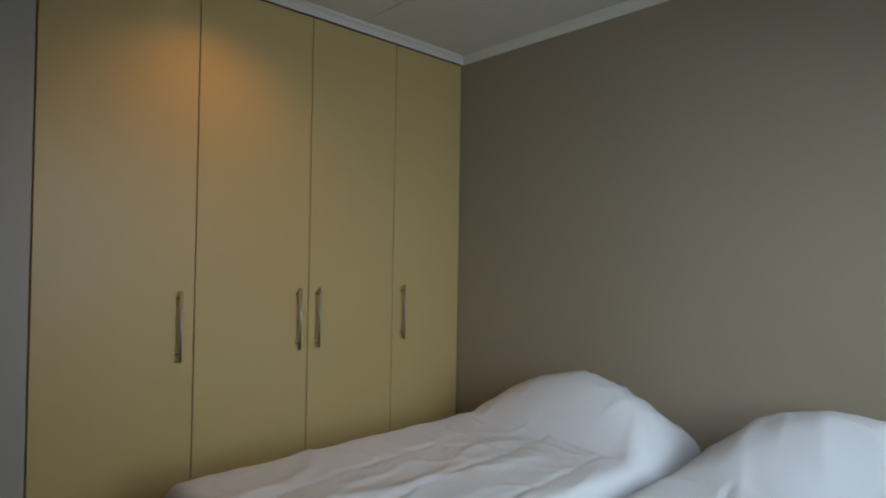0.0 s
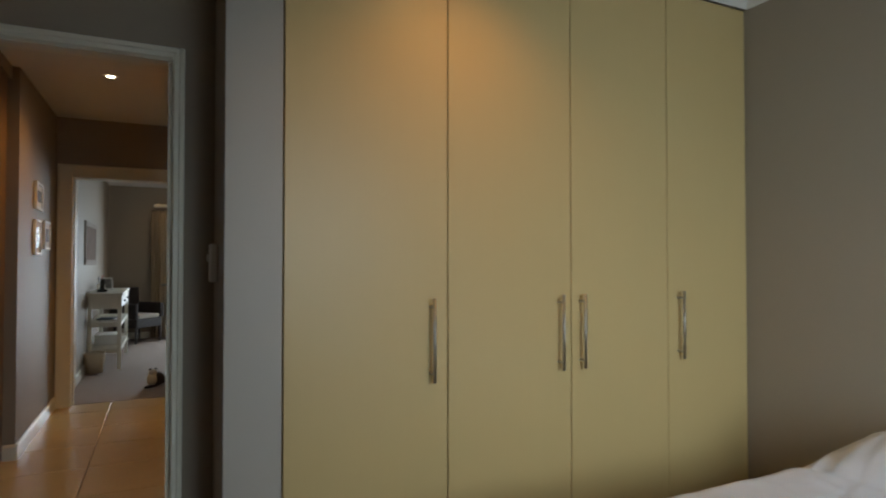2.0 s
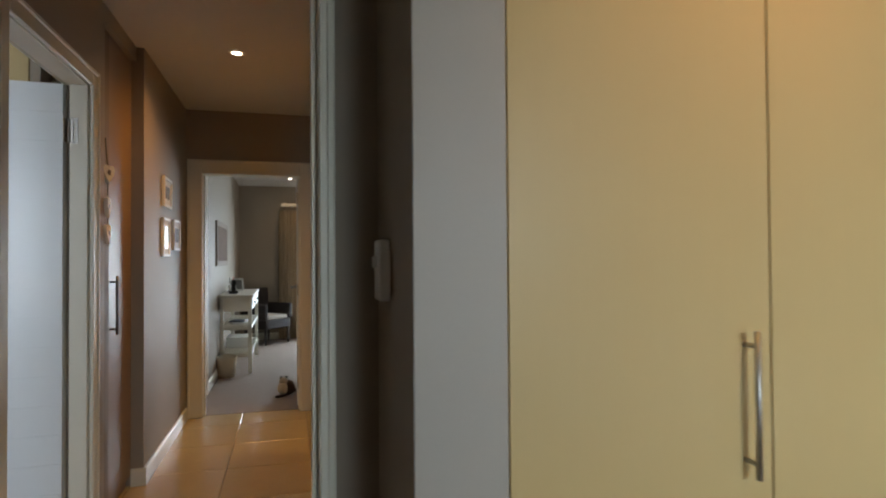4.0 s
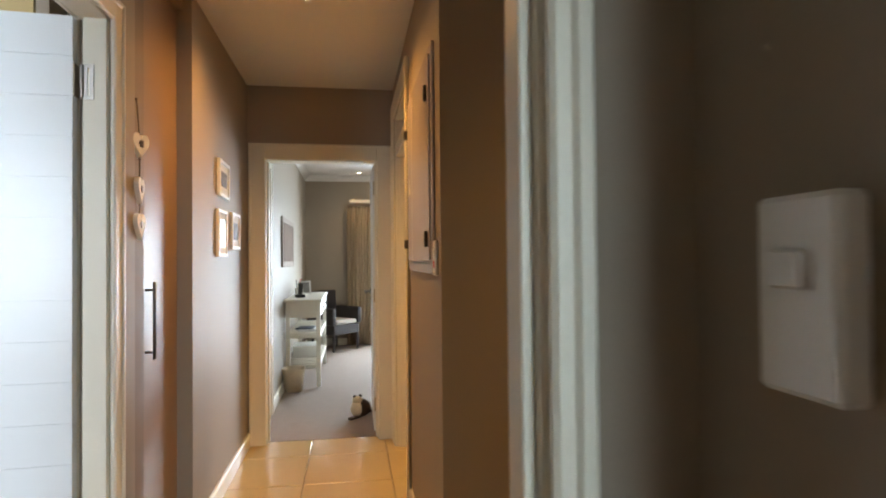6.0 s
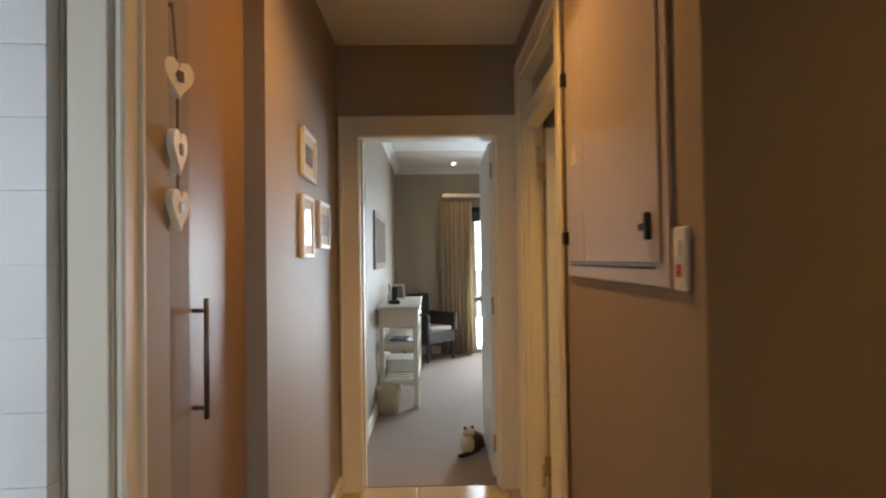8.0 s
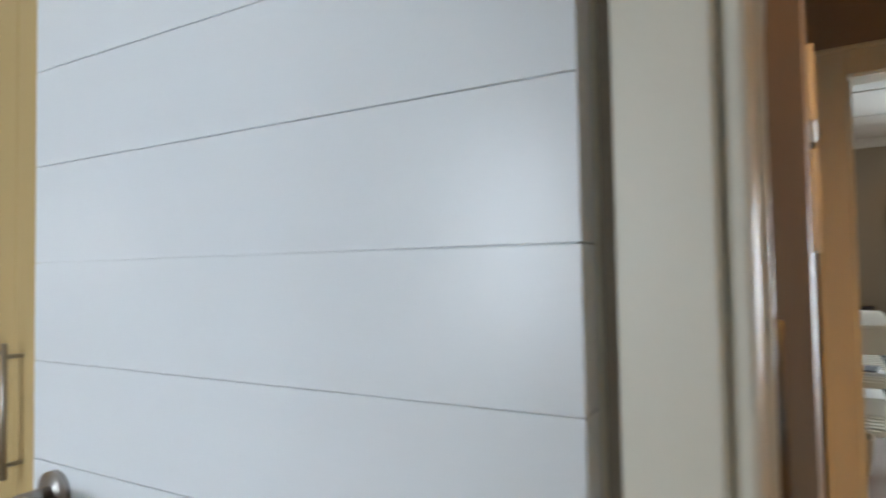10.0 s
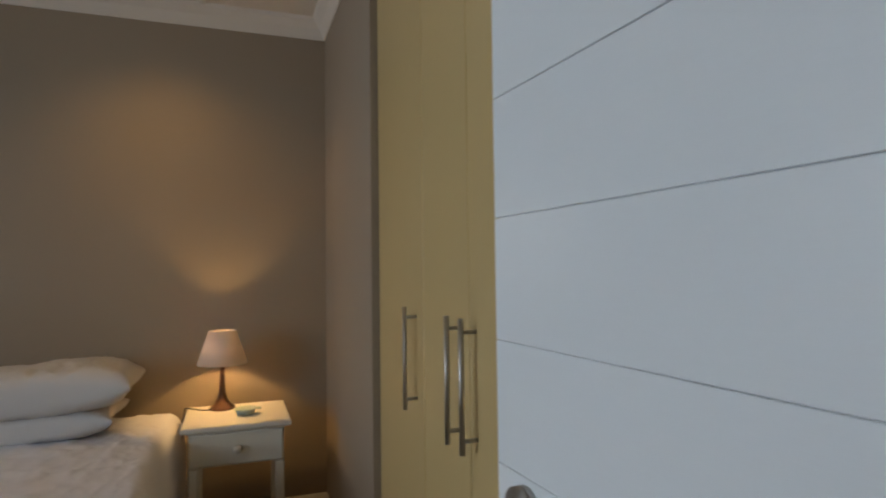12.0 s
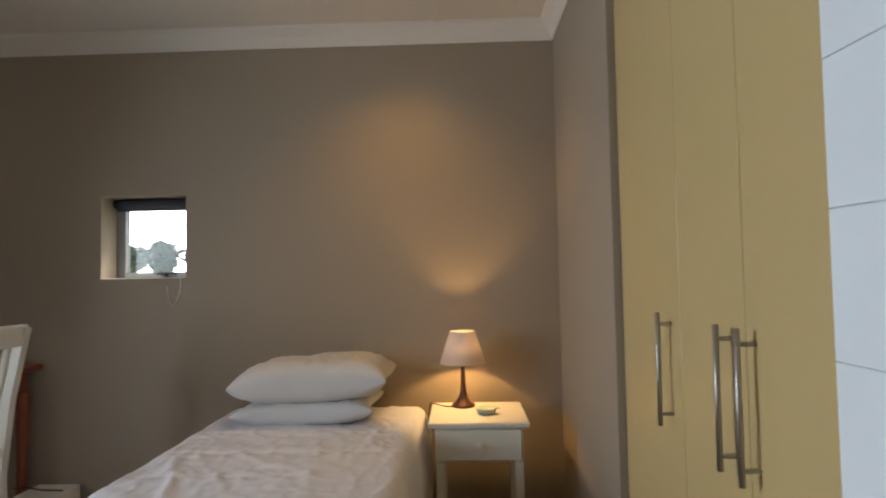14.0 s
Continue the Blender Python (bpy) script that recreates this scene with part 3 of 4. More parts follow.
def bed_base(parent, lx, ly, top):
    part("base", box(-lx / 2 + 0.03, lx / 2 - 0.02, -ly / 2 + 0.03, ly / 2 - 0.03, 0.09, 0.30, bevel=0.012), LINEN, parent)
    part("mattress", box(-lx / 2 + 0.02, lx / 2 - 0.01, -ly / 2 + 0.02, ly / 2 - 0.02, 0.302, top - 0.06, bevel=0.03, seg=3), LINEN, parent)
    for x in (-lx / 2 + 0.1, lx / 2 - 0.1):
        for y in (-ly / 2 + 0.1, ly / 2 - 0.1):
            part("leg", rod((x, y, 0), (x, y, 0.09), 0.025, 12), BLACK, parent)


for k, (yc, seed) in enumerate(((0.99, 2.3), (0.03, 7.7))):
    bed = thing("single_bed", pose(1.88, yc, 0), "single bed pushed beside its twin under a rumpled white duvet", "bed", "pair of beds in the main bedroom")
    bed_base(bed, 1.76, 0.92, 0.56)

    def hump(x, y, s=seed):
        # the pillow under the cover at the head
        front = 1 / (1 + math.exp(-(x - 0.44) / 0.030))
        back = 1 / (1 + math.exp((x - 0.80) / 0.04))
        crown = max(0.0, 1 - (abs(y + 0.05) / 0.47) ** 2.2)
        h = (0.205 + (0.030 if s > 5 else 0.004) + 0.015 * math.sin(y * 5 + s)) * front * back * crown * (0.72 + 0.28 * math.exp(-((x - 0.62) / 0.14) ** 2))
        tuck = -0.012 * math.exp(-((x - 0.40 - 0.05 * y) / 0.020) ** 2)
        seam = sum(-0.005 * math.exp(-((y - k - 0.10 * (x - 0.4) - 0.015 * noise.noise(Vector((x * 3, k, s)))) / 0.012) ** 2) for k in (-0.30, -0.05, 0.22)) * (1 - front)
        pull = 0.007 * front * back * crest(noise.noise(Vector((x * 5 + y * 6, y * 7 - x * 4, s + 30))), 0.14)
        return h + tuck + seam + pull + folds(x, y, s, 0.012)
    part("duvet", cover(1.78, 0.945, 0.575, 0.30, 0.10, hump, 190, 120, 0.16), LINEN, bed, "white rumpled cotton duvet pulled over the pillow", True)

guest = thing("single_bed", pose(-2.78, 2.775, 0), "single bed with a white quilted cover and two stacked pillows", "bed")
bed_base(guest, 1.92, 0.98, 0.55)


def quilted(x, y):
    a = 0.0
    for c in (-0.68, -0.42, -0.16, 0.10, 0.36, 0.62):
        d = x - c - 0.012 * noise.noise(Vector((y * 4, c, 3)))
        a -= 0.006 * math.exp(-(d / 0.010) ** 2)
        a += 0.007 * crest(noise.noise(Vector((x * 9 + c, y * 10 + 3 * x, 5))), 0.14) * math.exp(-(d / 0.07) ** 2)
    return a + folds(x * 1.15, y * 1.15, 5.1, 0.011, 0.006) + 0.0025 * crest(noise.noise(Vector((x * 9 + y * 6, y * 9 - x * 7, 8))), 0.10)


part("quilt", cover(1.94, 1.03, 0.585, 0.30, 0.12, quilted, 210, 130, 0.14), LINEN, guest, "white quilted cover with puckered seams", True)
pillow("pillow", pose(-3.48, 2.755, 0.640, 0, -3, 90), 0.61, 0.40, 0.13, 1.7, "flattened off-white pillow lying on the quilt")
pillow("pillow", pose(-3.48, 2.782, 0.768, 0, -2, 91), 0.68, 0.46, 0.195, 4.2, "plump off-white pillow on top of another")


# ---- guest room ----
def bedside_table():
    x0, x1, y0, y1, h = -3.66, -3.253, 3.298, 3.723, 0.606
    root = thing("bedside_table", pose((x0 + x1) / 2, (y0 + y1) / 2, 0), "cream painted bedside table with one drawer beside the bed", "bedside table")
    a, b = (x1 - x0) / 2, (y1 - y0) / 2
    part("top", box(-a, a, -b, b, h - 0.022, h, bevel=0.004), CREAM, root)
    part("case", box(-a + 0.03, a - 0.022, -b + 0.028, b - 0.028, h - 0.165, h - 0.023, bevel=0.002), CREAM, root)
    d = part("drawer", box(a - 0.0215, a - 0.010, -b + 0.034, b - 0.034, h - 0.158, h - 0.032, bevel=0.003), CREAM, root)
    part("knob", lathe([(0.004, 0), (0.008, 0.006), (0.016, 0.014), (0.017, 0.022), (0.010, 0.028), (0.001, 0.029)], 20), CREAM, d, "round turned knob", True).matrix_basis = pose(a - 0.010, 0, h - 0.095, 0, 90, 0)
    for x in (-a + 0.032, a - 0.045):
        for y in (-b + 0.030, b - 0.062):
            part("leg", box(x, x + 0.034, y, y + 0.034, 0, h - 0.166, bevel=0.003), CREAM, root)
    part("shelf", box(-a + 0.03, a - 0.03, -b + 0.03, b - 0.03, 0.11, 0.126, bevel=0.002), CREAM, root)


bedside_table()

tl = thing("table_lamp", pose(-3.575, 3.448, 0.6065), "lit bedside lamp with dark turned base and pink-beige shade", "lamp")
part("base", lathe([(0.055, 0), (0.056, 0.006), (0.050, 0.014), (0.034, 0.026), (0.021, 0.045), (0.014, 0.075), (0.011, 0.12), (0.0095, 0.20), (0.008, 0.24)], 28), WALNUT, tl, "dark turned wooden stem", True)
bm = bmesh.new()
shade_rings = []
for r, z in ((0.108, 0.203), (0.059, 0.352), (0.0575, 0.352), (0.1065, 0.203)):
    shade_rings.append([bm.verts.new((r * math.cos(k * math.tau / 40), r * math.sin(k * math.tau / 40), z)) for k in range(40)])
for q in range(4):
    a, b = shade_rings[q], shade_rings[(q + 1) % 4]
    for k in range(40):
        bm.faces.new((a[k], a[(k + 1) % 40], b[(k + 1) % 40], b[k]))
part("shade", bm, SHADE, tl, "tapered pink-beige cloth shade", True)
part("bulb", lathe([(0.010, 0.205), (0.014, 0.215), (0.012, 0.225), (0.010, 0.23)], 14), PLASTIC, tl, "", True)
part("flex", tube([(0.03, -0.045, 0.005), (0.02, -0.09, 0.005), (-0.02, -0.125, 0.006), (-0.05, -0.158, 0.004), (-0.06, -0.170, -0.06), (-0.05, -0.172, -0.40), (-0.09, -0.175, -0.58)], 0.003, 6), BLACK, tl, "thin dark flex")

ash = thing("trinket_dish", pose(-3.43, 3.545, 0.6065), "small pale green ceramic dish on the bedside table", "dish")
part("bowl", lathe([(0.030, 0), (0.036, 0.004), (0.044, 0.020), (0.046, 0.026), (0.042, 0.026), (0.034, 0.010), (0.001, 0.008)], 26), CERAMIC, ash, "", True)
part("spout", box(-0.012, 0.010, 0.040, 0.066, 0.019, 0.026, bevel=0.003), CERAMIC, ash)

# small window in the outer wall
gw = tagged(new("window_guest_small"), "small square aluminium window deep in the wall, catch at its foot", "window", "", "structure")
wy0, wy1, wz0, wz1 = 1.573, 2.023, 1.234, 1.668
for y0, y1, z0, z1 in ((wy0, wy0 + 0.05, wz0, wz1), (wy1 - 0.028, wy1, wz0, wz1), (wy0 + 0.05, wy1 - 0.028, wz0, wz0 + 0.035), (wy0 + 0.05, wy1 - 0.028, wz1 - 0.03, wz1)):
    part("window_frame", box(-3.970, -3.920, y0, y1, z0, z1, bevel=0.003), ALU, gw)
pn = part("pane", box(-3.948, -3.944, wy0 + 0.05, wy1 - 0.028, wz0 + 0.035, wz1 - 0.03), GLASS, gw)
pn.visible_shadow = False
part("window_sill", box(-3.918, -3.772, wy0 + 0.001, wy1 - 0.001, wz0, wz0 + 0.006, bevel=0.002), WHITE, gw)
part("catch", box(-3.918, -3.895, 1.807, 1.907, wz0 + 0.020, wz0 + 0.032, box(-3.918, -3.880, 1.842, 1.862, wz0 + 0.012, wz0 + 0.030), 0.0), BLACK, gw, "black window catch")
blind = thing("roller_blind", Matrix.Identity(4), "rolled-up dark blue-grey blind at the head of the small window", "blind")
part("roll", rod((-3.895, wy0 + 0.01, wz1 - 0.030), (-3.895, wy1 - 0.01, wz1 - 0.030), 0.024, 20), NAVY, blind, "", True)
part("bottom_bar", box(-3.908, -3.898, wy0 + 0.012, wy1 - 0.012, wz1 - 0.068, wz1 - 0.05, bevel=0.003), NAVY, blind)
part("cord", tube([(-3.765, 1.997, wz0 + 0.012), (-3.770, 2.002, wz0 - 0.03), (-3.772, 1.992, wz0 - 0.09), (-3.773, 1.967, wz0 - 0.14), (-3.774, 1.952, wz0 - 0.145), (-3.773, 1.937, wz0 - 0.10), (-3.772, 1.927, wz0 - 0.04)], 0.0022, 6), PLASTIC, blind, "loose pale cord")


def slat_chair(m, label):
    root = thing("dining_chair", m, label, "chair")
    part("seat", box(-0.21, 0.21, -0.20, 0.20, 0.44, 0.465, bevel=0.008), CREAM, root)
    for s in (-1, 1):
        bm = bmesh.new()
        pts = [(s * 0.195, 0.20, 0.0), (s * 0.195, 0.19, 0.44), (s * 0.197, 0.225, 0.75), (s * 0.20, 0.285, 1.04)]
        for (xa, ya, za), (xb, yb, zb) in zip(pts, pts[1:]):
            vs = [bm.verts.new((x + dx, y + dy, z)) for x, y, z in ((xa, ya, za), (xb, yb, zb)) for dx, dy in ((-0.018, -0.02), (0.018, -0.02), (0.018, 0.02), (-0.018, 0.02))]
            for q in ((0, 1, 5, 4), (1, 2, 6, 5), (2, 3, 7, 6), (3, 0, 4, 7), (3, 2, 1, 0), (4, 5, 6, 7)):
                bm.faces.new([vs[i] for i in q])
        part("back_post", bm, CREAM, root)
        part("leg", box(s * 0.19 - 0.018, s * 0.19 + 0.018, -0.19, -0.154, 0, 0.44, bevel=0.003), CREAM, root)
    part("top_rail", box(-0.225, 0.225, 0.255, 0.290, 0.965, 1.055, bevel=0.01, seg=2), CREAM, root)
    part("lower_rail", box(-0.18, 0.18, 0.185, 0.210, 0.52, 0.56, bevel=0.004), CREAM, root)
    for k in range(4):
        x = -0.12 + k * 0.08
        part("slat", rod((x, 0.198, 0.56), (x, 0.272, 0.97), 0.012, 8), CREAM, root)
    return root


slat_chair(pose(-2.96, 1.355, 0, 0, 0, 2), "white painted slat-back chair drawn up beside the desk")
desk = thing("writing_desk", pose(-3.62, 0.870, 0), "reddish-brown wooden desk against the wall", "desk")
part("desktop", box(-0.14, 0.14, -0.42, 0.42, 0.78, 0.81, bevel=0.006), REDWOOD, desk)
part("apron", box(-0.11, 0.11, -0.36, 0.36, 0.68, 0.779, bevel=0.003), REDWOOD, desk)
for x in (-0.10, 0.10):
    for y in (-0.34, 0.34):
        part("leg", lathe([(0.020, 0), (0.026, 0.08), (0.022, 0.30), (0.030, 0.52), (0.024, 0.56), (0.032, 0.60), (0.032, 0.68)], 16, None, (x, y, 0)), REDWOOD, desk, "", True)
bx = thing("storage_box", pose(-3.66, 1.375, 0), "low white box on the floor beside the desk", "box")
part("body", box(-0.09, 0.09, -0.10, 0.12, -0.004, 0.20, bevel=0.006), PLASTIC, bx)
part("cable", tube([(0.0, -0.16, 0.21), (0.02, -0.08, 0.222), (0.03, 0.0, 0.212), (0.02, 0.10, 0.206)], 0.004, 6), BLACK, bx, "black cable lying over it")


# ---- passage ----
def picture(name, m, w, h, border, mount, print_mat, label, group="", frame_mat=FRAMEWHITE):
    """A framed picture in its own x and z, its back at y = 0 and its face towards -y."""
    root = thing(name, m, label, "picture", group)
    part("backing", box(-w / 2 + 0.004, w / 2 - 0.004, -0.010, -0.001, -h / 2 + 0.004, h / 2 - 0.004), MOUNT, root)
    for x0, x1, z0, z1 in ((-w / 2, -w / 2 + border, -h / 2, h / 2), (w / 2 - border, w / 2, -h / 2, h / 2), (-w / 2 + border, w / 2 - border, h / 2 - border, h / 2), (-w / 2 + border, w / 2 - border, -h / 2, -h / 2 + border)):
        part("frame", box(x0, x1, -0.018, 0, z0, z1, bevel=0.003), frame_mat, root)
    part("print", box(-w / 2 + border + mount, w / 2 - border - mount, -0.013, -0.0105, -h / 2 + border + mount, h / 2 - border - mount), print_mat, root)
    return root


GROUP = "small white frames on the passage wall"
picture("picture_frame", pose(-0.429, 5.270, 1.715, 0, 2, 90), 0.255, 0.20, 0.020, 0.040, PHOTO, "small white frame with a grey photograph", GROUP)
picture("picture_frame", pose(-0.429, 5.225, 1.417, 0, 0, 90), 0.215, 0.255, 0.020, 0.034, PHOTOGLASS, "small white frame hung low, its glass catching light", GROUP)
picture("picture_frame", pose(-0.429, 5.600, 1.445, 0, 0, 90), 0.245, 0.220, 0.020, 0.040, PHOTO, "small white frame with a dim photograph beside another", GROUP)

multi = thing("collage_frame", pose(1.595, 3.8435, 1.483), "wide white collage frame with many small photographs", "picture")
W, Hh = 0.71, 0.252
part("mount", box(-W / 2 + 0.013, W / 2 - 0.013, -0.020, -0.001, -Hh / 2 + 0.013, Hh / 2 - 0.013), OFFWHITE, multi)
half = [(0.031, 0.105, 0.016, 0.074), (0.031, 0.105, 0.090, 0.236), (0.134, 0.194, 0.016, 0.100), (0.224, 0.290, 0.016, 0.100), (0.142, 0.289, 0.118, 0.236)]
cells = half + [(W - b, W - a, Hh - d, Hh - c) for a, b, c, d in half] + [(0.317, 0.392, 0.020, 0.163), (0.317, 0.392, 0.181, 0.236)]
for a, b, c, d in cells:
    part("photograph", box(a - W / 2, b - W / 2, -0.0225, -0.0203, Hh / 2 - d, Hh / 2 - c), PHOTO2, multi)
for x0, x1, z0, z1 in ((-W / 2, -W / 2 + 0.012, -Hh / 2, Hh / 2), (W / 2 - 0.012, W / 2, -Hh / 2, Hh / 2), (-W / 2 + 0.012, W / 2 - 0.012, Hh / 2 - 0.012, Hh / 2), (-W / 2 + 0.012, W / 2 - 0.012, -Hh / 2, -Hh / 2 + 0.012)):
    part("frame", box(x0, x1, -0.026, 0, z0, z1, bevel=0.002), OFFWHITE, multi)

# hanging wooden hearts
HEARTLINE = []
for k in range(36):
    a = k * math.tau / 36
    HEARTLINE.append((16 * math.sin(a) ** 3 / 33.0, (13 * math.cos(a) - 5 * math.cos(2 * a) - 2 * math.cos(3 * a) - math.cos(4 * a)) / 33.0))
hearts = thing("hanging_hearts", pose(-0.496, 4.100, 1.525), "three whitewashed wooden hearts hung on a string", "wall decoration")
for z, s, turn in ((0.160, 0.100, 76), (0.0, 0.110, 98), (-0.127, 0.106, 93)):
    bm = prism([(x * s, zz * s) for x, zz in HEARTLINE], -0.008, 0.008)
    h = part("heart", bm, HEART, hearts, "whitewashed wooden heart")
    h.matrix_basis = pose(0.030, 0, z, 0, 0, turn)
    part("motif", box(-0.010, 0.010, -0.0105, -0.0082, -0.012, 0.012, box(-0.015, 0.003, -0.0100, -0.0082, -0.004, 0.004)), PHOTO2, h, "small dark printed motif")
part("string", tube([(0.02, 0, 0.32), (0.030, 0.002, 0.19), (0.031, 0, 0.05), (0.030, 0.001, -0.07), (0.030, 0, -0.12)], 0.003, 6), STRING, hearts)
part("peg", rod((0.0, 0, 0.32), (0.024, 0, 0.32), 0.005, 10), STRING, hearts)

# distribution board
db = thing("distribution_board", pose(0.574, 0, 0), "white metal distribution board with a panel door and black latches", "electrical board")
part("surround", box(-0.012, 0.0, 3.972, 4.83, 1.212, 2.06, bevel=0.005, seg=2), BOARD, db)
part("slot", box(-0.0135, -0.0118, 4.594, 4.600, 1.262, 2.02, box(-0.0135, -0.0118, 4.045, 4.795, 1.249, 1.254)), BLACK, db, "dark slot under the panels")
pd = part("panel_door", box(-0.019, -0.0125, 4.006, 4.592, 1.262, 2.025, bevel=0.003), BOARD, db, "pale grey-white panel door")
part("side_panel", box(-0.019, -0.0125, 4.602, 4.795, 1.262, 2.025, bevel=0.003), BOARD, db)
for z in (1.342, 1.888):
    part("latch", box(-0.031, -0.0195, 4.045, 4.063, z - 0.030, z + 0.030, box(-0.028, -0.0195, 4.063, 4.100, z - 0.009, z + 0.007), 0.003), BLACK, pd, "black plastic latch")
    part("hinge", box(-0.036, -0.0125, 4.800, 4.826, z - 0.022, z + 0.022, bevel=0.003), BLACK, db, "black hinge block")

bm = bmesh.new()
for x in (-0.0202, -0.0192):
    bm.faces.new([bm.verts.new((x, y, z)) for y, z in ((4.745, 1.580), (4.665, 1.580), (4.705, 1.650))])
part("warning_sticker", bm, YELLOW, db, "yellow triangular warning sticker")

sw = thing("light_switch", pose(0.5745, 3.927, 1.271), "white wall switch with a red rocker below the board", "switch")
part("plate", box(-0.012, 0, -0.030, 0.030, -0.062, 0.062, bevel=0.004), PLASTIC, sw)
part("rocker", box(-0.016, -0.0125, -0.012, 0.012, 0.004, 0.036, bevel=0.002), PLASTIC, sw)
part("red_rocker", box(-0.016, -0.0125, -0.010, 0.010, -0.035, -0.010, bevel=0.002), RED, sw, "glossy red rocker")

sb = thing("light_switch", pose(0.5645, 2.200, 1.243), "white wall switch on the end of the wardrobe wall", "switch")
part("plate", box(-0.024, 0, -0.034, 0.034, -0.062, 0.062, bevel=0.004), PLASTIC, sb)
part("rocker", box(-0.032, -0.0245, -0.011, 0.011, 0.004, 0.028, bevel=0.002), PLASTIC, sb)


# ---- downlights ----
def downlight(x, y, z):
    root = thing("downlight", pose(x, y, z), "lit recessed ceiling downlight with a white rim", "downlight", "recessed downlights")
    bm = bmesh.new()
    rings = [[bm.verts.new((r * math.cos(k * math.tau / 28), r * math.sin(k * math.tau / 28), h)) for k in range(28)] for r, h in ((0.026, -0.001), (0.034, -0.006), (0.044, -0.006), (0.048, -0.0005))]
    for a, b in zip(rings, rings[1:]):
        for k in range(28):
            bm.faces.new((a[k], a[(k + 1) % 28], b[(k + 1) % 28], b[k]))
    part("rim", bm, WHITE, root, "", True)
    part("lens", rod((0, 0, -0.0040), (0, 0, -0.0008), 0.026, 24), SPOTGLOW, root, "glowing warm lens")


for (px, py, pz), watts, angle in SPOTS.values():
    downlight(px, py, pz)


# ---- study ----
def console_table():
    root = thing("console_table", pose(-0.205, 8.59, 0), "white painted console table with drawers and two slatted shelves", "console table")
    a, b, h = 0.170, 0.68, 0.875
    part("tabletop", box(-a - 0.015, a + 0.015, -b - 0.02, b + 0.02, h - 0.028, h, bevel=0.004), CREAM, root)
    part("apron", box(-a + 0.008, a - 0.010, -b + 0.008, b - 0.008, h - 0.185, h - 0.029, bevel=0.002), CREAM, root)
    for y0, y1 in ((-b + 0.06, -0.02), (0.02, b - 0.06)):
        d = part("drawer", box(a - 0.0095, a + 0.004, y0, y1, h - 0.165, h - 0.045, bevel=0.003), CREAM, root)
        part("knob", rod((a + 0.004, (y0 + y1) / 2, h - 0.105), (a + 0.024, (y0 + y1) / 2, h - 0.105), 0.013, 14), BLACK, d, "small dark knob")
    for x in (-a, a - 0.042):
        for y in (-b, b - 0.042):
            part("leg", box(x, x + 0.042, y, y + 0.042, 0, h - 0.029, bevel=0.003), CREAM, root)
    for z in (0.22, 0.52):
        for y in (-b + 0.005, b - 0.035):
            part("shelf_rail", box(-a + 0.042, a - 0.042, y, y + 0.03, z - 0.035, z, bevel=0.002), CREAM, root)
        for x in (-a + 0.006, a - 0.036):
            part("shelf_rail", box(x, x + 0.03, -b + 0.042, b - 0.042, z - 0.035, z, bevel=0.002), CREAM, root)
        n = 14
        for k in range(n):
            y = -b + 0.05 + k * (2 * b - 0.11) / (n - 1)
            part("slat", box(-a + 0.008, a - 0.008, y - 0.016, y + 0.022, z + 0.0005, z + 0.014, bevel=0.002), CREAM, root)


console_table()
for x, y, z, w, d, hh, rz, mat, nm, lab in (
    (-0.19, 8.20, 0.535, 0.20, 0.27, 0.018, 14, PAPER, "magazine", "loose magazines lying on the console shelf"),
    (-0.20, 8.23, 0.553, 0.17, 0.24, 0.012, -9, NAVY, "magazine", "dark magazine on top of a pile"),
):
    tagged(new(nm, mesh(nm, box(-w / 2, w / 2, -d / 2, d / 2, 0, hh, bevel=0.002), mat)), lab, "magazine").matrix_world = pose(x, y, z, 0, 0, rz)
tub = thing("storage_tub", pose(-0.21, 8.45, 0.2345), "pale storage tub on the lower console shelf", "tub")
part("body", box(-0.13, 0.13, -0.17, 0.17, 0, 0.12, bevel=0.012, seg=2), PLASTIC, tub)
part("rim", box(-0.138, 0.138, -0.178, 0.178, 0.112, 0.124, bevel=0.004), PLASTIC, tub)
ph = thing("desk_phone", pose(-0.26, 8.22, 0.8755, 0, 0, 20), "black cordless telephone standing on its charging cradle", "telephone")
part("cradle", box(-0.045, 0.045, -0.045, 0.045, 0, 0.035, bevel=0.008, seg=2), BLACK, ph)
part("receiver", box(-0.024, 0.024, -0.014, 0.014, 0.0355, 0.16, bevel=0.008, seg=2), BLACK, ph).matrix_basis = pose(0, 0, 0, 10, 0, 0)
holder = thing("pen_pot", pose(-0.30, 8.45, 0.8755), "white pot of pens on the console", "pot")
part("pot", lathe([(0.032, 0), (0.035, 0.09), (0.031, 0.09), (0.029, 0.01), (0.001, 0.008)], 20), PLASTIC, holder, "", True)
for k in range(4):
    part("pen", rod((0.006 * math.cos(k * 2), 0.006 * math.sin(k * 2), 0.012), (0.028 * math.cos(k * 2), 0.028 * math.sin(k * 2), 0.16 + 0.01 * k), 0.004, 8), (BLACK, PAPER, NAVY, RED)[k], holder)
pf = picture("photo_stand", pose(-0.24, 8.75, 0.955, -12, 0, 25), 0.11, 0.155, 0.012, 0.006, PHOTO, "small pale photo frame standing on the console")
picture("wall_picture", pose(-0.3895, 8.22, 1.447, 0, 0, 90), 1.10, 0.49, 0.055, 0.0, ART, "wide framed brown print on the study wall", frame_mat=DRIFT)

# waste basket
wb = thing("waste_basket", pose(-0.285, 7.77, 0), "tapered cream woven waste basket on the carpet", "basket")
bm = bmesh.new()
rings = []
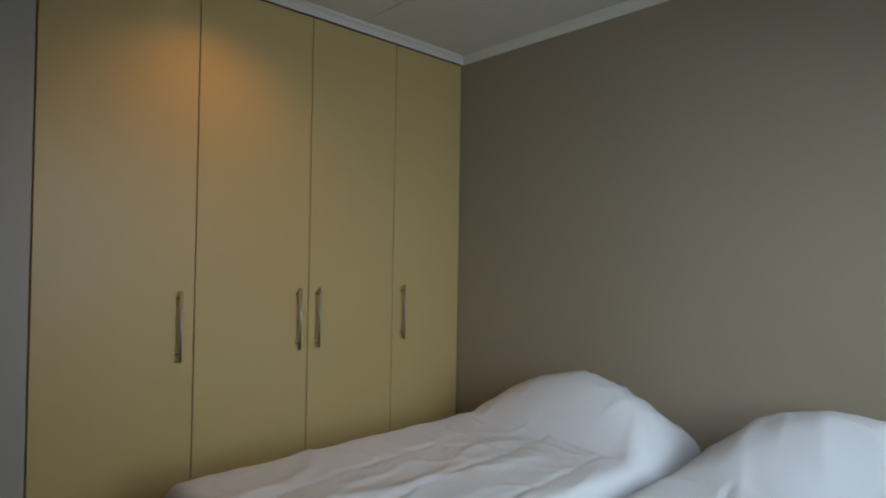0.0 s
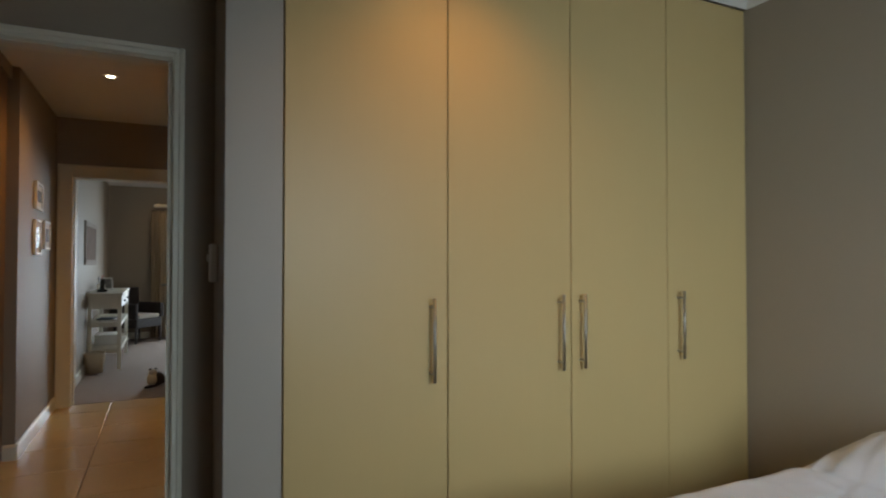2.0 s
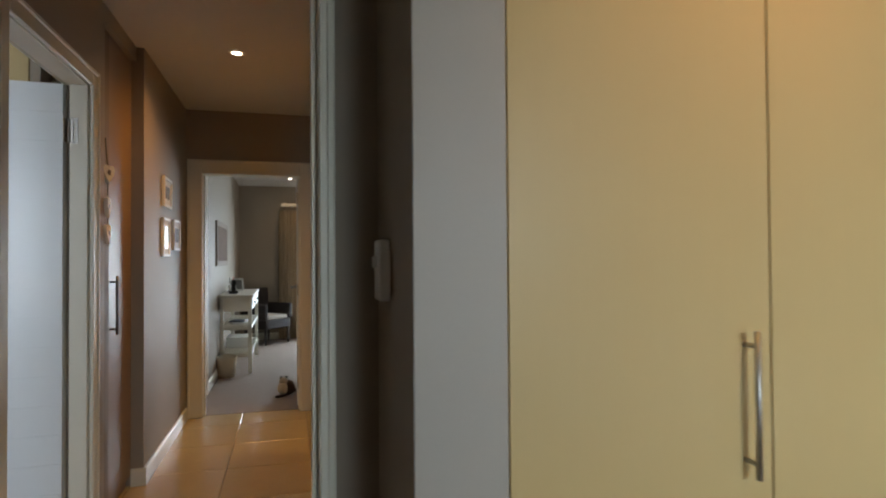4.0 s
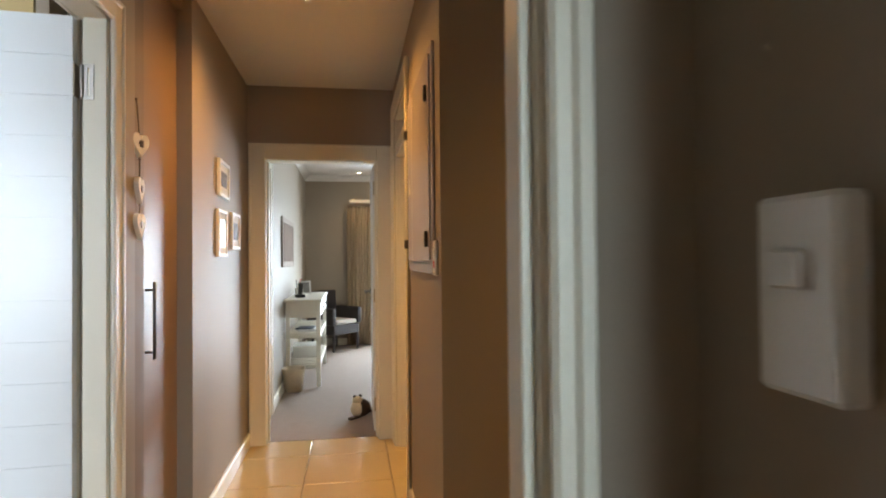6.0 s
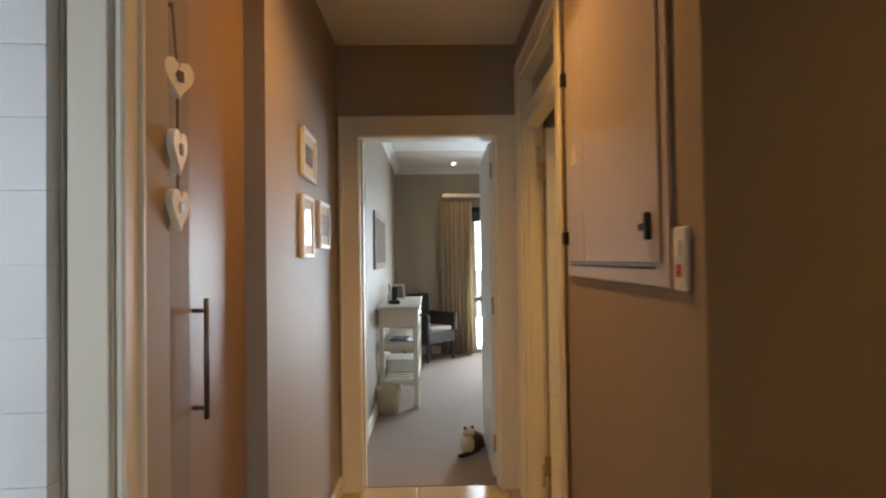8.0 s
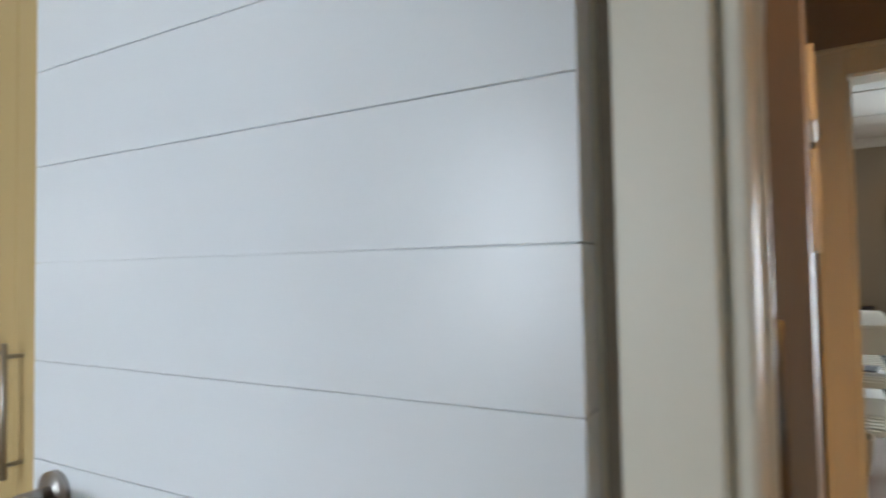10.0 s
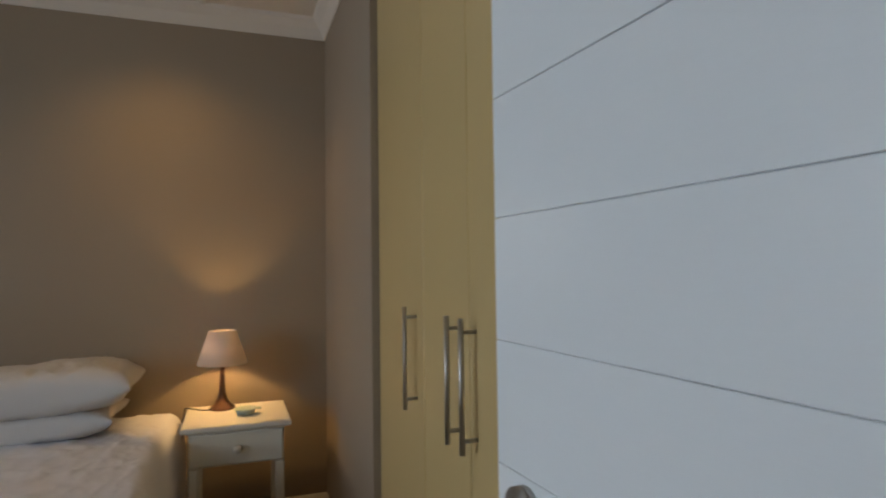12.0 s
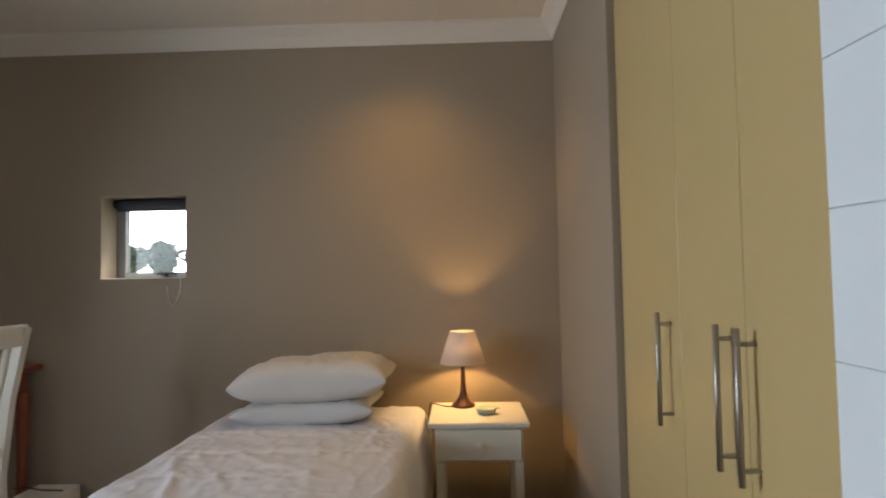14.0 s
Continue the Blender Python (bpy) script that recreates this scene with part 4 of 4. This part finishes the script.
for r, z in ((0.082, 0.0), (0.108, 0.225), (0.100, 0.225), (0.076, 0.012)):
    ring = []
    for k in range(32):
        a = k * math.tau / 32
        c, s = math.cos(a), math.sin(a)
        q = r / (abs(c) ** 4 + abs(s) ** 4) ** 0.25
        ring.append(bm.verts.new((q * c, q * s, z + (0.006 * math.cos(4 * a) if z > 0.1 else 0))))
    rings.append(ring)
for a, b in zip(rings, rings[1:]):
    for k in range(32):
        bm.faces.new((a[k], a[(k + 1) % 32], b[(k + 1) % 32], b[k]))
bm.faces.new(rings[0][::-1]), bm.faces.new(rings[-1])
part("body", bm, BASKET, wb, "", True)


# animal-shaped plush door stop (a stuffed toy)
def blob(center, radii, seed, amp=0.06):
    bm = bmesh.new()
    bmesh.ops.create_icosphere(bm, subdivisions=3, radius=1)
    for v in bm.verts:
        k = 1 + amp * noise.noise(v.co * 2.2 + Vector((seed, 0, 0)))
        v.co = Vector((v.co.x * radii[0] * k + center[0], v.co.y * radii[1] * k + center[1], v.co.z * radii[2] * k + center[2]))
    return bm


ds = thing("door_stop", pose(0.335, 6.70, 0, 0, 0, 25) @ Matrix.Diagonal((0.86, 0.86, 0.74, 1)), "stuffed animal door stop in cream and dark brown plush", "door stop")
part("body", blob((0.02, 0.0, 0.095), (0.085, 0.075, 0.097), 1), PLUSH_B, ds, "dark brown plush body", True)
part("chest", blob((-0.045, -0.02, 0.10), (0.055, 0.062, 0.085), 2), PLUSH_W, ds, "cream plush chest", True)
hd = part("head", blob((-0.035, -0.02, 0.192), (0.048, 0.045, 0.042), 3), PLUSH_W, ds, "cream plush head", True)
for s in (-1, 1):
    part("ear", blob((-0.030 + 0.03 * s, -0.015, 0.232), (0.014, 0.012, 0.018), 4 + s), PLUSH_B, hd, "small dark ear", True)
    part("foot", blob((-0.075 + 0.03 * s, -0.05 + 0.01 * s, 0.018), (0.045, 0.024, 0.018), 7 + s), PLUSH_B, ds, "dark foot", True)
part("tail", blob((0.095, 0.02, 0.04), (0.045, 0.02, 0.02), 9), PLUSH_B, ds, "", True)

# wicker armchair
wc = thing("wicker_armchair", pose(0.04, 10.39, 0, 0, 0, 46) @ Matrix.Scale(0.92, 4), "dark woven wicker armchair with a pale seat cushion", "armchair")
part("seat_box", box(-0.27, 0.27, -0.26, 0.26, 0.25, 0.40, bevel=0.02, seg=2), WICKER, wc)
part("backrest", box(-0.29, 0.29, 0.20, 0.28, 0.40, 0.92, bevel=0.03, seg=3), WICKER, wc).matrix_basis = pose(0, 0.0, 0, -4, 0, 0)
for s in (-1, 1):
    part("arm", box(s * 0.27 - 0.035, s * 0.27 + 0.035, -0.27, 0.24, 0.401, 0.65, bevel=0.025, seg=2), WICKER, wc)
    for y in (-0.23, 0.22):
        part("leg", rod((s * 0.25, y, 0), (s * 0.25, y, 0.25), 0.016, 12, r2=0.022), WICKER, wc)
part("cushion", box(-0.215, 0.215, -0.26, 0.195, 0.402, 0.47, bevel=0.028, seg=3), CUSHION, wc, "pale seat cushion", True)

# curtain, its rail and the glazed door
cu = thing("curtain", pose(0.430, 10.70, 0), "full-length beige curtain drawn to the side of the glass door", "curtain")
bm = bmesh.new()
cols = []
for k in range(97):
    t = k / 96
    x = -0.22 + 0.44 * t
    amp = 0.030 + 0.012 * math.sin(t * 9)
    fold = amp * math.sin(t * 8.5 * math.tau + 0.9 * math.sin(t * 11))
    col = []
    for z, w in ((0.015, 1.0), (0.5, 1.0), (1.1, 0.95), (1.7, 0.85), (2.0, 0.7), (2.06, 0.5)):
        col.append(bm.verts.new((x * (0.90 + 0.10 * w) + 0.008 * math.sin(z * 3 + k * 0.3), fold * w, z)))
    cols.append(col)
for a, b in zip(cols, cols[1:]):
    for j in range(5):
        bm.faces.new((a[j], b[j], b[j + 1], a[j + 1]))
bmesh.ops.solidify(bm, geom=bm.faces[:], thickness=0.003)
part("cloth", bm, CURTAIN, cu, "", True)
pel = thing("curtain_rail", pose(0, 10.75, 2.130), "cream painted curtain rail board above the glass door", "curtain rail")
part("board", box(0.25, 2.40, -0.09, 0.0, -0.02, 0.025, bevel=0.006), CREAM, pel)
for x in (0.31, 1.25, 2.30):
    part("bracket", box(x - 0.015, x + 0.015, -0.06, 0.049, 0.0255, 0.045, bevel=0.002), CREAM, pel)

gd = tagged(new("glass_door"), "white framed glazed door to the bright outside", "glass door", "", "structure")
for x0, x1, z0, z1 in ((0.642, 0.70, 0.004, 1.988), (2.11, 2.168, 0.004, 1.988), (0.70, 2.11, 1.93, 1.988), (0.70, 2.11, 0.004, 0.05), (1.38, 1.43, 0.05, 1.93)):
    part("door_frame", box(x0, x1, 10.850, 10.900, z0, z1, bevel=0.003), WHITE, gd)
for x0, x1 in ((0.70, 1.38), (1.43, 2.11)):
    p = part("pane", box(x0, x1, 10.872, 10.876, 0.05, 1.93), GLASS, gd)
    p.visible_shadow = False
part("handle", tube([(0.75, 10.850, 1.02), (0.75, 10.800, 1.02), (0.87, 10.800, 1.02)], 0.009, 10), STEEL, gd, "steel lever")
rb = thing("roller_blind", pose(0, 10.835, 0), "dark blue-grey blind rolled at the head of the glass door", "blind")
part("sheet", box(0.645, 2.165, -0.006, 0.006, 1.79, 1.93, bevel=0.002), NAVY, rb)
part("roll", rod((0.645, 0, 1.955), (2.165, 0, 1.955), 0.03, 20), NAVY, rb, "", True)

# daylight windows behind the walker
for nm, x0, x1, y0, z0, z1 in (("window_bedroom", 0.75, 1.95, -1.44, 0.90, 2.15), ("window_guest_large", -1.90, -0.94, 0.36, 0.75, 2.15)):
    w = tagged(new(nm), "wide aluminium window with clear panes", "window", "", "structure")
    mid = (x0 + x1) / 2
    for a, b, c, d in ((x0, x0 + 0.05, z0, z1), (x1 - 0.05, x1, z0, z1), (x0 + 0.05, x1 - 0.05, z0, z0 + 0.05), (x0 + 0.05, x1 - 0.05, z1 - 0.05, z1), (mid - 0.025, mid + 0.025, z0 + 0.05, z1 - 0.05)):
        part("window_frame", box(a, b, y0, y0 + 0.05, c, d, bevel=0.003), ALU, w)
    for a, b in ((x0 + 0.05, mid - 0.025), (mid + 0.025, x1 - 0.05)):
        p = part("pane", box(a, b, y0 + 0.022, y0 + 0.026, z0 + 0.05, z1 - 0.05), GLASS, w)
        p.visible_shadow = False

# ---- outside ----
structure("ground", box(-400, 400, -400, 400, -0.6, -0.25), GRASS, "dry grass running to the horizon", "ground")
slab("pavement_terrace", -6.5, 16.0, 10.96, 60.0, -0.25, -0.06, PAVING, "pale paved terrace outside the glass door", "pavement")


structure("backdrop_north", box(-60, 60, 80, 80.2, -0.3, 30), HAZE, "bright washed-out sky and distance beyond the terrace", "backdrop")
structure("backdrop_west", box(-90.2, -90, -90, 10, -0.3, 40), HAZE, "bright washed-out sky behind the far trees", "backdrop")


def tree(x, y, h, seed, group="trees beyond the small window"):
    rnd = random.Random(seed)
    root = thing("tree", pose(x, y, -0.25), "leafy tree far off, its green paled in colour for haze", "tree", group)
    bm = rod((0, 0, 0), (0.1, 0, h * 0.5), h * 0.03, 8, r2=h * 0.018)
    for k in range(6):
        a = k * 1.1 + rnd.random()
        rod((0.1 * k / 6, 0, h * (0.3 + 0.04 * k)), (math.cos(a) * h * 0.25, math.sin(a) * h * 0.25, h * (0.55 + 0.06 * k)), h * 0.012, 6, bm, h * 0.004)
    part("trunk", bm, BARK, root)
    bm = bmesh.new()
    for k in range(900):
        a, r, zz = rnd.random() * math.tau, rnd.random() ** 0.5, rnd.uniform(-1, 1)
        lob = 0.75 + 0.35 * noise.noise(Vector((math.cos(a) * 1.5, math.sin(a) * 1.5, zz * 1.5 + seed)))
        rr = r * lob * math.sqrt(1 - zz * zz) * h * 0.42
        c = Vector((math.cos(a) * rr, math.sin(a) * rr, h * (0.66 + 0.32 * zz * lob)))
        u = Vector((rnd.uniform(-1, 1), rnd.uniform(-1, 1), rnd.uniform(-1, 1))).normalized() * h * 0.052
        w = u.orthogonal().normalized() * h * 0.038
        bm.faces.new([bm.verts.new(p) for p in (c - u, c + w, c + u, c - w)])
    part("crown", bm, LEAF, root)


for x, y, h, s in ((-60, -27.2, 5.6, 1), (-66, -25.6, 4.6, 2), (-62, -23.6, 6.2, 3), (-70, -36, 6.0, 4), (-66, -8, 5.0, 5)):
    tree(x, y, h, s)

# ---- floor tiles of the passage, last ----
tile_mesh = mesh("tile", box(0.0025, 0.4975, 0.0025, 0.4975, -0.012, 0.0, bevel=0.0025), TILE)
for i in range(-2, 8):
    for j in range(-8, 1):
        x, y = 0.0 + 0.5 * i, 5.80 + 0.5 * j
        x0, x1, y0, y1 = max(x, -0.555), min(x + 0.5, 3.5), max(y, 2.405), min(y + 0.5, 6.146)
        if x1 - x0 < 0.03 or y1 - y0 < 0.03:
            continue
        full = x1 - x0 > 0.499 and y1 - y0 > 0.499
        ob = new("tile", tile_mesh if full else mesh("tile", box(0.0025, x1 - x0 - 0.0025, 0.0025, y1 - y0 - 0.0025, -0.012, 0.0, bevel=0.0025), TILE))
        ob.parent, ob.location = floor_passage, (x0, y0, 0)
